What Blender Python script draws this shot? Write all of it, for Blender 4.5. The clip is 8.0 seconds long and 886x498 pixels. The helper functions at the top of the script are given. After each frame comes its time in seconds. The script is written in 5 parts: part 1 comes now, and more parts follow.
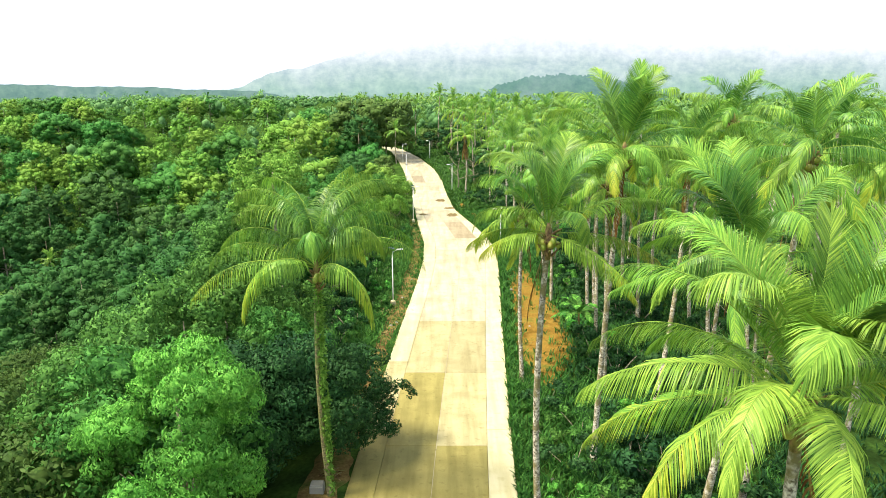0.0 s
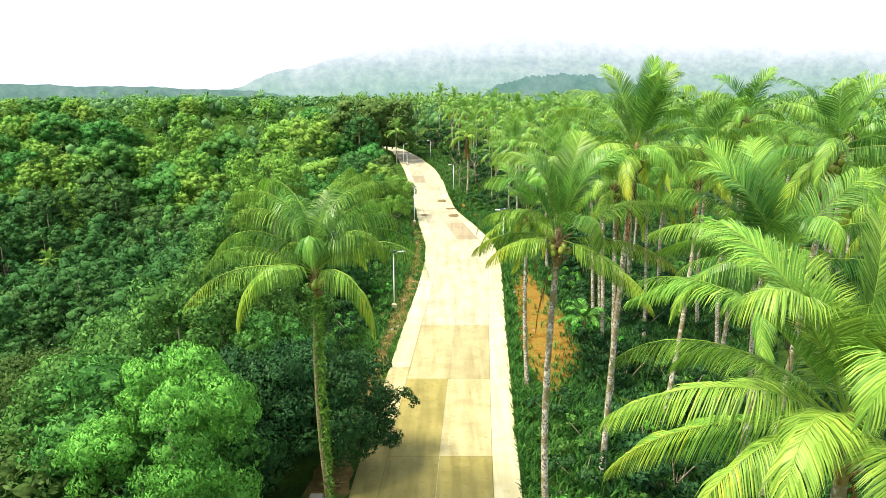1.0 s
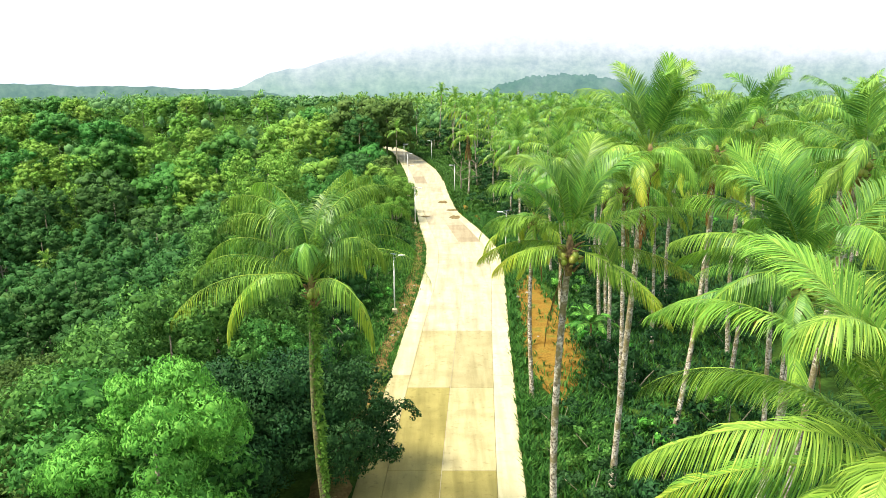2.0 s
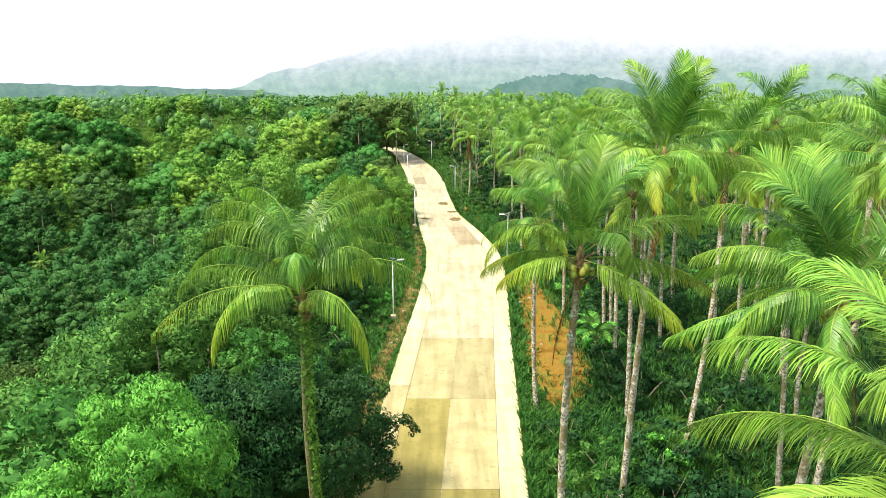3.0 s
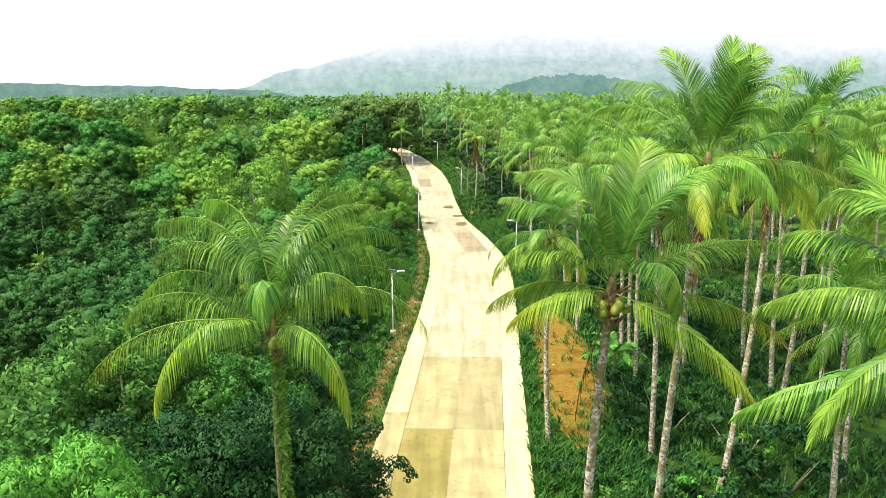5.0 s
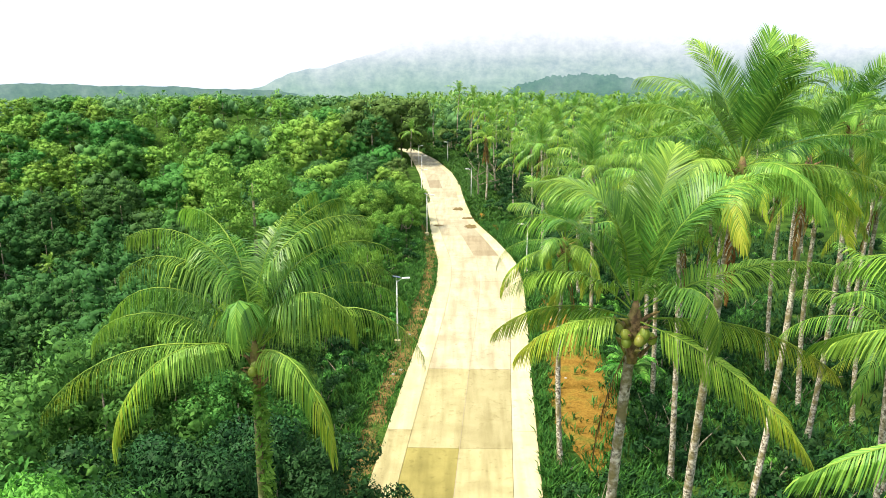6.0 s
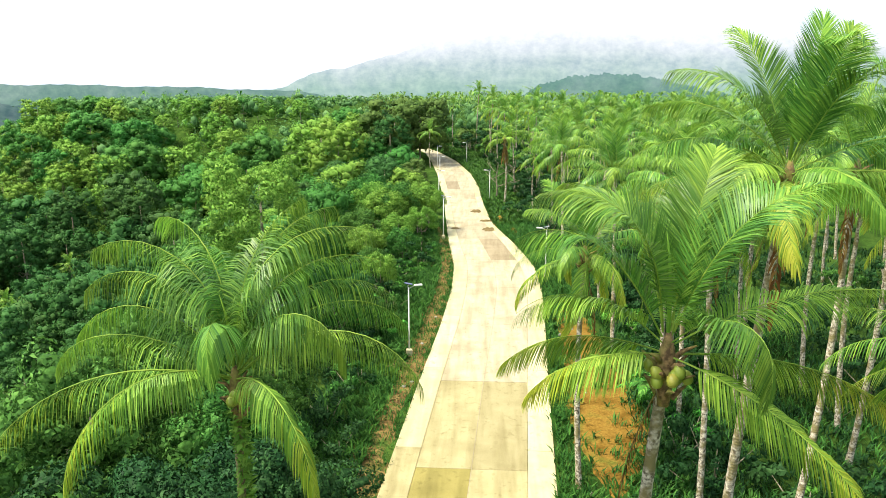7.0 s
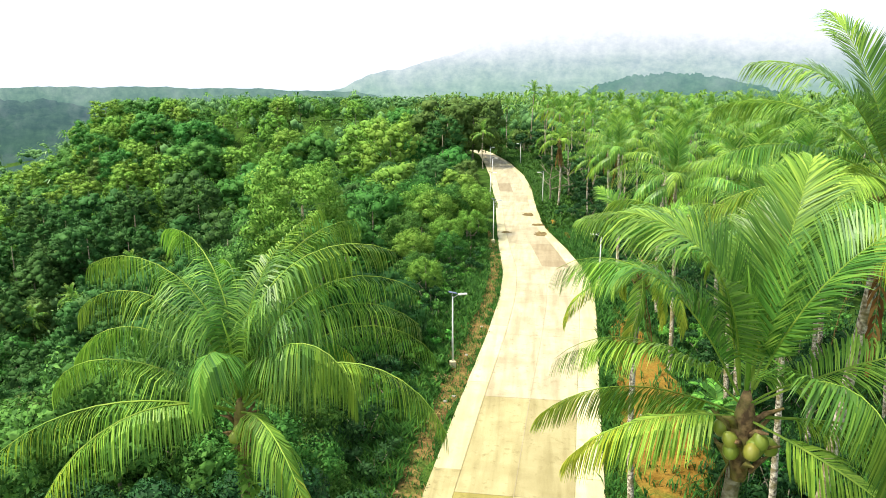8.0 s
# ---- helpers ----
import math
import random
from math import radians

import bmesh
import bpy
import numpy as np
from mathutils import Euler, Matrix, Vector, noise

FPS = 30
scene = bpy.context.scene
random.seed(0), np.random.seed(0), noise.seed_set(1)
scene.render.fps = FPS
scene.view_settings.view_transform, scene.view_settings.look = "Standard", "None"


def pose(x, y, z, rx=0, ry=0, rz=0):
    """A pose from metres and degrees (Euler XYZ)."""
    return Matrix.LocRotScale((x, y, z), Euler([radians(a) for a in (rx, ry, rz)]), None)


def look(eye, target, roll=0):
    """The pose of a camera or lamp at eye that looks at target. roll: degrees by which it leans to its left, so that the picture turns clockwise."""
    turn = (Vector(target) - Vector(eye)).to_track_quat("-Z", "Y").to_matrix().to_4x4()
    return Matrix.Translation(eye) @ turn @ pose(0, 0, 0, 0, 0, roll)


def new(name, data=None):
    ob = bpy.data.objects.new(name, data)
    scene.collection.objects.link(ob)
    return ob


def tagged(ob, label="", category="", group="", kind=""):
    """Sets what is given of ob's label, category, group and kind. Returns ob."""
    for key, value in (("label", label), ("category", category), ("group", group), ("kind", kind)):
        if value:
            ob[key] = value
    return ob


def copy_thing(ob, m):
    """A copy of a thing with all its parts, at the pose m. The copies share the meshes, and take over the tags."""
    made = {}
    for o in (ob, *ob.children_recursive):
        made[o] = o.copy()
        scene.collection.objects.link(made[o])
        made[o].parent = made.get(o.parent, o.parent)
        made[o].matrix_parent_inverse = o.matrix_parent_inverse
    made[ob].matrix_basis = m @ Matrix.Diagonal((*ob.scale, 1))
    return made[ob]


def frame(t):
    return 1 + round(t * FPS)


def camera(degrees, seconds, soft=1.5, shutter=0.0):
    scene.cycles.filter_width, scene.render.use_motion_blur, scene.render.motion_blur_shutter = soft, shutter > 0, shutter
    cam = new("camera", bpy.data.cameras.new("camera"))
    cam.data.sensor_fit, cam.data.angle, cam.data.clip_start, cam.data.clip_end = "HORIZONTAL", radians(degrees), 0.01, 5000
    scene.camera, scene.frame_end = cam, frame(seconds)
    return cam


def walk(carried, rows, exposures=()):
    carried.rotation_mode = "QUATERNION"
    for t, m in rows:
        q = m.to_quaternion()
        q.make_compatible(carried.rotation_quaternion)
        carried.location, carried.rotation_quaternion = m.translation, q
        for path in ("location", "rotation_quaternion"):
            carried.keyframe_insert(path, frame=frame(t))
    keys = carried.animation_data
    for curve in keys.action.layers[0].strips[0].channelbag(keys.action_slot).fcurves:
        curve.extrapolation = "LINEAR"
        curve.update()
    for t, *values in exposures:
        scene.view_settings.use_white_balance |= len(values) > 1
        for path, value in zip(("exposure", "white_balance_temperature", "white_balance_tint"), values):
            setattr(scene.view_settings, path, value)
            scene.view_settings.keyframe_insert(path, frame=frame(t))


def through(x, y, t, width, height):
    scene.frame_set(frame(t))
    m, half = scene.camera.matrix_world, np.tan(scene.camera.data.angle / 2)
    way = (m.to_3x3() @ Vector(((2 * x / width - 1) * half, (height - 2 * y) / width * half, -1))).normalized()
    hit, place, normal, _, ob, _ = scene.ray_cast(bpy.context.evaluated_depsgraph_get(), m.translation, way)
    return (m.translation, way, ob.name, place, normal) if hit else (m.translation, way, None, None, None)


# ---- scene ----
cam = camera(67.7, 8.0, soft=0.7)
METRES, EYE, TILT, LEAN, TURN = 16.7, 20.8, -13.2, 0.0, 0.0
ROWS = [
    (0.0, 0.0, 0.0, 0.0, 0.0, 0.0, -0.0),
    (0.5, -0.0058, 0.0382, 0.0058, 0.02, -0.01, -0.0),
    (1.0, -0.0109, 0.0801, 0.0136, 0.03, -0.02, -0.02),
    (1.5, -0.0155, 0.1261, 0.0227, 0.05, -0.02, -0.03),
    (3.0, -0.0194, 0.2815, 0.057, 0.07, -0.03, -0.12),
    (3.5, -0.0179, 0.3429, 0.0691, 0.07, -0.01, -0.16),
    (4.0, -0.0143, 0.4086, 0.0808, 0.06, -0.0, -0.18),
    (4.5, -0.0099, 0.4782, 0.0937, 0.26, 0.0, -0.22),
    (6.0, 0.014, 0.6927, 0.1373, 1.65, -0.02, -0.48),
    (6.5, 0.0257, 0.7623, 0.1505, 2.2, -0.02, -0.58),
    (7.0, 0.0372, 0.8326, 0.1628, 3.4, -0.02, -0.8),
    (7.5, 0.0491, 0.9051, 0.1777, 5.38, -0.05, -1.16),
    (8.0, 0.0588, 0.9748, 0.1934, 8.05, -0.08, -1.68),
]
walk(cam, [(t, pose(0, 0, EYE, TILT, LEAN, TURN) @ pose(METRES * x, METRES * y, METRES * z, 90 + pitch, roll, yaw)) for t, x, y, z, yaw, pitch, roll in ROWS],
     exposures=[(0.0, 0.90), (1.5, 0.90), (4.0, 0.77), (8.0, 0.78)])

# ---- world and light ----
SUN_EL, SUN_AZ = 61.0, -104.0   # elevation, and compass direction from +y towards +x
world = bpy.data.worlds.new("hazy_sky")
scene.world = world
world.use_nodes = True
wn, wl = world.node_tree.nodes, world.node_tree.links
wn.clear()
w_out = wn.new("ShaderNodeOutputWorld")
w_bg = wn.new("ShaderNodeBackground")
w_sky = wn.new("ShaderNodeTexSky")
w_sky.sky_type = "NISHITA"
w_sky.sun_disc = False
w_sky.sun_elevation = radians(SUN_EL)
w_sky.sun_rotation = radians(SUN_AZ)
w_sky.dust_density = 3.0
w_mix = wn.new("ShaderNodeMix")
w_mix.data_type = "RGBA"
w_mix.inputs["Factor"].default_value = 0.8
w_mix.inputs["B"].default_value = (7.3, 8.1, 9.4, 1)
wl.new(w_sky.outputs["Color"], w_mix.inputs["A"])
wl.new(w_mix.outputs["Result"], w_bg.inputs["Color"])
w_bg.inputs["Strength"].default_value = 0.1
wl.new(w_bg.outputs["Background"], w_out.inputs["Surface"])

sun = new("sun", bpy.data.lights.new("sun", "SUN"))
sun.data.energy = 5.0
sun.data.angle = radians(20)
sun.data.color = (1.0, 0.915, 0.73)
ce, se = math.cos(radians(SUN_EL)), math.sin(radians(SUN_EL))
sun.matrix_world = look((0, 0, 0), (-ce * math.sin(radians(SUN_AZ)), -ce * math.cos(radians(SUN_AZ)), -se))


# ---- materials ----
def material(name):
    m = bpy.data.materials.new(name)
    m.use_nodes = True
    nt = m.node_tree
    bsdf = nt.nodes["Principled BSDF"]
    return m, nt, bsdf


def node(nt, kind, **sets):
    n = nt.nodes.new(kind)
    for k, v in sets.items():
        n.inputs[k].default_value = v
    return n


def ramp(nt, source, stops):
    r = nt.nodes.new("ShaderNodeValToRGB")
    e = r.color_ramp.elements
    while len(e) < len(stops):
        e.new(0.5)
    for el, (p, c) in zip(e, stops):
        el.position, el.color = p, (*c, 1)
    nt.links.new(source, r.inputs["Fac"])
    return r.outputs["Color"]


def mix(nt, fac, a, b, blend="MIX"):
    n = nt.nodes.new("ShaderNodeMix")
    n.data_type, n.blend_type = "RGBA", blend
    for key, v in (("Factor", fac), ("A", a), ("B", b)):
        if isinstance(v, (int, float)):
            n.inputs[key].default_value = v
        elif isinstance(v, tuple):
            n.inputs[key].default_value = (*v, 1)
        else:
            nt.links.new(v, n.inputs[key])
    return n.outputs["Result"]


def world_noise(nt, scale, detail=4.0, stretch=None):
    g = nt.nodes.new("ShaderNodeNewGeometry")
    src = g.outputs["Position"]
    if stretch:
        mp = nt.nodes.new("ShaderNodeMapping")
        mp.inputs["Scale"].default_value = stretch
        nt.links.new(src, mp.inputs["Vector"])
        src = mp.outputs["Vector"]
    n = node(nt, "ShaderNodeTexNoise", Scale=scale, Detail=detail)
    nt.links.new(src, n.inputs["Vector"])
    return n.outputs["Fac"]


def bump(nt, bsdf, height, strength, distance):
    b = node(nt, "ShaderNodeBump", Strength=strength, Distance=distance)
    nt.links.new(height, b.inputs["Height"])
    nt.links.new(b.outputs["Normal"], bsdf.inputs["Normal"])


def leaf_material(name, dark, mid, light, gloss=0.6, through=0.3, mottle=0.9, sheen=0.08):
    """Leaves: tint by leaf and by plant, some light let through the blade."""
    m, nt, bsdf = material(name)
    g = nt.nodes.new("ShaderNodeNewGeometry")
    oi = nt.nodes.new("ShaderNodeObjectInfo")
    c = ramp(nt, g.outputs["Random Per Island"], [(0.0, dark), (0.55, mid), (1.0, light)])
    hs = nt.nodes.new("ShaderNodeHueSaturation")
    mr = node(nt, "ShaderNodeMapRange", **{"To Min": 0.482, "To Max": 0.510})
    mv = node(nt, "ShaderNodeMapRange", **{"From Min": 0.25, "From Max": 0.75, "To Min": 1.28, "To Max": 0.70})
    nt.links.new(oi.outputs["Random"], mr.inputs["Value"])
    nt.links.new(world_noise(nt, mottle, 7.0), mv.inputs["Value"])
    nt.links.new(mr.outputs["Result"], hs.inputs["Hue"])
    nt.links.new(mv.outputs["Result"], hs.inputs["Value"])
    nt.links.new(c, hs.inputs["Color"])
    nt.links.new(hs.outputs["Color"], bsdf.inputs["Base Color"])
    bsdf.inputs["Roughness"].default_value = gloss
    bsdf.inputs["Specular IOR Level"].default_value = sheen
    tr = nt.nodes.new("ShaderNodeBsdfTranslucent")
    nt.links.new(hs.outputs["Color"], tr.inputs["Color"])
    mx = node(nt, "ShaderNodeMixShader", Fac=through)
    nt.links.new(bsdf.outputs["BSDF"], mx.inputs[1])
    nt.links.new(tr.outputs["BSDF"], mx.inputs[2])
    nt.links.new(mx.outputs["Shader"], nt.nodes["Material Output"].inputs["Surface"])
    return m


LEAF_BRIGHT = leaf_material("leaf_bright_green", (0.056, 0.225, 0.035), (0.094, 0.35, 0.05), (0.185, 0.50, 0.084))
LEAF_LIME = leaf_material("leaf_lime_green", (0.08, 0.20, 0.028), (0.16, 0.34, 0.049), (0.27, 0.46, 0.084))
LEAF_MID = leaf_material("leaf_mid_green", (0.030, 0.105, 0.020), (0.062, 0.19, 0.034), (0.12, 0.30, 0.060))
LEAF_DARK = leaf_material("leaf_dark_green", (0.012, 0.044, 0.015), (0.023, 0.080, 0.023), (0.045, 0.13, 0.038), 0.55, 0.2)
LEAF_OLIVE = leaf_material("leaf_olive_green", (0.035, 0.08, 0.017), (0.06, 0.125, 0.026), (0.10, 0.18, 0.042))
WOOD_OLIVE = leaf_material("wood_leaf_olive_green", (0.055, 0.11, 0.024), (0.09, 0.165, 0.036), (0.14, 0.23, 0.055), 0.6, 0.25, 0.3)
PALM_LEAF = leaf_material("palm_leaf_green", (0.10, 0.235, 0.030), (0.195, 0.38, 0.048), (0.33, 0.52, 0.075), 0.45, 0.30, 0.5, 0.2)
PALM_YOUNG = leaf_material("palm_leaf_deep_green", (0.055, 0.17, 0.028), (0.115, 0.285, 0.042), (0.21, 0.40, 0.06), 0.38, 0.34, 0.5, 0.3)
PALM_GOLD = leaf_material("palm_leaf_yellowing", (0.22, 0.34, 0.030), (0.36, 0.48, 0.045), (0.55, 0.60, 0.09), 0.5, 0.38, 0.5, 0.25)
PALM_DRY = leaf_material("palm_leaf_dry", (0.10, 0.05, 0.015), (0.20, 0.11, 0.03), (0.30, 0.19, 0.06), 0.7, 0.2)
GRASS = leaf_material("grass_green", (0.020, 0.080, 0.016), (0.045, 0.15, 0.025), (0.09, 0.23, 0.04), 0.5, 0.3)
# Besides leaf kinds, lime and dark also stand for lit slope and shaded ravine.
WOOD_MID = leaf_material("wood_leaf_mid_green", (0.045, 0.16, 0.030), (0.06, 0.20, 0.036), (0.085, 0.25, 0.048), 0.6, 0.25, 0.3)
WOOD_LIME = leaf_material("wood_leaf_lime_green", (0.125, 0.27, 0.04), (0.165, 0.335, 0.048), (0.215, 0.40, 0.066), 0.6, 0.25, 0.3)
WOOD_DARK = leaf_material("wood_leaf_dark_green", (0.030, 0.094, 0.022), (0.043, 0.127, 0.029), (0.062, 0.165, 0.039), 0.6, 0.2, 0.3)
# Paler, bluer green: the haze over distant woods is part of this colour.
FAR_LEAF_HAZED = leaf_material("far_leaf_hazed_green", (0.06, 0.16, 0.049), (0.11, 0.25, 0.077), (0.18, 0.34, 0.119), 0.6, 0.2)


def rachis_material():
    m, nt, bsdf = material("palm_midrib")
    c = ramp(nt, world_noise(nt, 3.0), [(0.3, (0.13, 0.25, 0.03)), (0.7, (0.27, 0.37, 0.055))])
    nt.links.new(c, bsdf.inputs["Base Color"])
    bsdf.inputs["Roughness"].default_value = 0.6
    bsdf.inputs["Specular IOR Level"].default_value = 0.15
    return m


def bark_material(name, dark, light, moss, rings):
    m, nt, bsdf = material(name)
    n1 = world_noise(nt, 2.2, 5.0)
    n2 = world_noise(nt, 9.0, 6.0)
    c = ramp(nt, n2, [(0.38, dark), (0.6, light)])
    mk = ramp(nt, n1, [(0.45, (0, 0, 0)), (0.62, (1, 1, 1))])
    c = mix(nt, mk, c, moss)
    nt.links.new(c, bsdf.inputs["Base Color"])
    bsdf.inputs["Roughness"].default_value = 0.85
    if rings:
        g = nt.nodes.new("ShaderNodeNewGeometry")
        w = node(nt, "ShaderNodeTexWave", Scale=3.0, Distortion=2.0, Detail=3.0)
        w.bands_direction = "Z"
        nt.links.new(g.outputs["Position"], w.inputs["Vector"])
        bump(nt, bsdf, w.outputs["Fac"], 0.4, 0.02)
    else:
        bump(nt, bsdf, n2, 0.6, 0.04)
    return m


RACHIS = rachis_material()
PALM_BARK = bark_material("palm_bark", (0.10, 0.08, 0.05), (0.66, 0.60, 0.48), (0.20, 0.17, 0.07), True)
MOSSY_BARK = bark_material("mossy_palm_bark", (0.10, 0.085, 0.04), (0.36, 0.31, 0.15), (0.18, 0.22, 0.05), True)
TREE_BARK = bark_material("tree_bark", (0.10, 0.085, 0.06), (0.34, 0.30, 0.22), (0.12, 0.13, 0.06), False)
FIBRE = bark_material("palm_fibre", (0.09, 0.05, 0.02), (0.30, 0.19, 0.08), (0.24, 0.22, 0.05), False)


def coconut_material():
    m, nt, bsdf = material("coconut_husk_green")
    oi = nt.nodes.new("ShaderNodeObjectInfo")
    c = ramp(nt, oi.outputs["Random"], [(0.0, (0.16, 0.28, 0.03)), (0.6, (0.34, 0.42, 0.06)), (1.0, (0.40, 0.30, 0.06))])
    c = mix(nt, world_noise(nt, 6.0), c, (0.30, 0.34, 0.05))
    nt.links.new(c, bsdf.inputs["Base Color"])
    bsdf.inputs["Roughness"].default_value = 0.4
    return m


COCONUT = coconut_material()


def concrete_material(name, dark, light, stain):
    m, nt, bsdf = material(name)
    oi = nt.nodes.new("ShaderNodeObjectInfo")
    base = mix(nt, ramp(nt, world_noise(nt, 1.1, 7.0, (0.8, 0.8, 1.0)), [(0.0, (0, 0, 0)), (1.0, (1, 1, 1))]), dark, light)
    tint = ramp(nt, oi.outputs["Random"], [(0.0, (0.80, 0.785, 0.76)), (0.5, (0.94, 0.93, 0.91)), (1.0, (1.06, 1.05, 1.03))])
    c = mix(nt, 1.0, base, tint, "MULTIPLY")
    streak = ramp(nt, world_noise(nt, 1.6, 5.0, (1.0, 0.10, 1.0)), [(0.42, (0, 0, 0)), (0.68, (1, 1, 1))])
    sc = node(nt, "ShaderNodeMath", **{})
    sc.operation = "MULTIPLY"
    nt.links.new(streak, sc.inputs[0])
    sc.inputs[1].default_value = 0.55
    c = mix(nt, sc.outputs["Value"], c, stain)
    spots = ramp(nt, world_noise(nt, 2.6, 6.0), [(0.58, (0, 0, 0)), (0.74, (0.6, 0.6, 0.6))])
    c = mix(nt, spots, c, stain)
    smear = ramp(nt, world_noise(nt, 0.5, 8.0, (0.75, 1.0, 1.0)), [(0.50, (0, 0, 0)), (0.74, (0.5, 0.5, 0.5))])
    c = mix(nt, smear, c, stain)
    fine = world_noise(nt, 40.0, 3.0)
    c = mix(nt, 0.12, c, ramp(nt, fine, [(0.3, (0.1, 0.1, 0.1)), (0.7, (1, 1, 1))]), "OVERLAY")
    nt.links.new(c, bsdf.inputs["Base Color"])
    bsdf.inputs["Roughness"].default_value = 0.8
    bump(nt, bsdf, fine, 0.25, 0.01)
    return m


# Slab tones differ, and the near end's shade is mixed into their colour.
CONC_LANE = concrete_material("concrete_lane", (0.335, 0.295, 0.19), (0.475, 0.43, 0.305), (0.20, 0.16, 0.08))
CONC_OLIVE_SHADED = concrete_material("concrete_lane_olive_shaded", (0.185, 0.157, 0.034), (0.285, 0.247, 0.072), (0.11, 0.09, 0.012))
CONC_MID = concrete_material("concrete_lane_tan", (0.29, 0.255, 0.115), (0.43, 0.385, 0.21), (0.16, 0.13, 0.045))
CONC_SHOULDER = concrete_material("concrete_shoulder", (0.41, 0.37, 0.21), (0.56, 0.525, 0.35), (0.33, 0.29, 0.13))
CONC_DARK = concrete_material("concrete_lane_brown", (0.22, 0.175, 0.10), (0.31, 0.26, 0.165), (0.16, 0.12, 0.06))


def ground_material(name, a, b, c3, scale=0.5):
    m, nt, bsdf = material(name)
    n1 = world_noise(nt, scale, 6.0)
    n2 = world_noise(nt, scale * 9, 5.0)
    c = ramp(nt, n1, [(0.32, a), (0.52, b), (0.70, c3)])
    c = mix(nt, 0.5, c, ramp(nt, n2, [(0.3, (0.25, 0.25, 0.25)), (0.7, (0.8, 0.8, 0.8))]), "OVERLAY")
    nt.links.new(c, bsdf.inputs["Base Color"])
    bsdf.inputs["Roughness"].default_value = 1.0
    bsdf.inputs["Specular IOR Level"].default_value = 0.0
    bump(nt, bsdf, n2, 0.8, 0.08)
    return m


SOIL_GREEN = ground_material("forest_floor", (0.020, 0.040, 0.010), (0.035, 0.075, 0.014), (0.06, 0.11, 0.02))
SOIL_RED = ground_material("orange_soil", (0.13, 0.075, 0.014), (0.21, 0.125, 0.026), (0.12, 0.12, 0.022), 0.8)
SOIL_VERGE = ground_material("verge_soil", (0.12, 0.08, 0.03), (0.20, 0.14, 0.05), (0.06, 0.10, 0.02), 0.7)


def plain(name, colour, rough, metal=0.0):
    m, nt, bsdf = material(name)
    c = mix(nt, world_noise(nt, 14.0), tuple(v * 0.8 for v in colour), colour)
    nt.links.new(c, bsdf.inputs["Base Color"])
    bsdf.inputs["Roughness"].default_value = rough
    bsdf.inputs["Metallic"].default_value = metal
    return m


STEEL = plain("galvanised_steel", (0.62, 0.63, 0.62), 0.45, 0.4)
WHITE_PAINT = plain("white_painted_metal", (0.8, 0.8, 0.78), 0.4)
PANEL_BLUE = plain("solar_cell_blue", (0.03, 0.05, 0.12), 0.15)
LENS = plain("frosted_lens", (0.75, 0.76, 0.74), 0.25)
FOOTING = plain("footing_concrete", (0.55, 0.50, 0.30), 0.9)
MUD = ground_material("dried_mud", (0.09, 0.07, 0.03), (0.15, 0.11, 0.05), (0.22, 0.17, 0.09), 1.2)
STONE = plain("grey_stone", (0.30, 0.29, 0.24), 0.9)


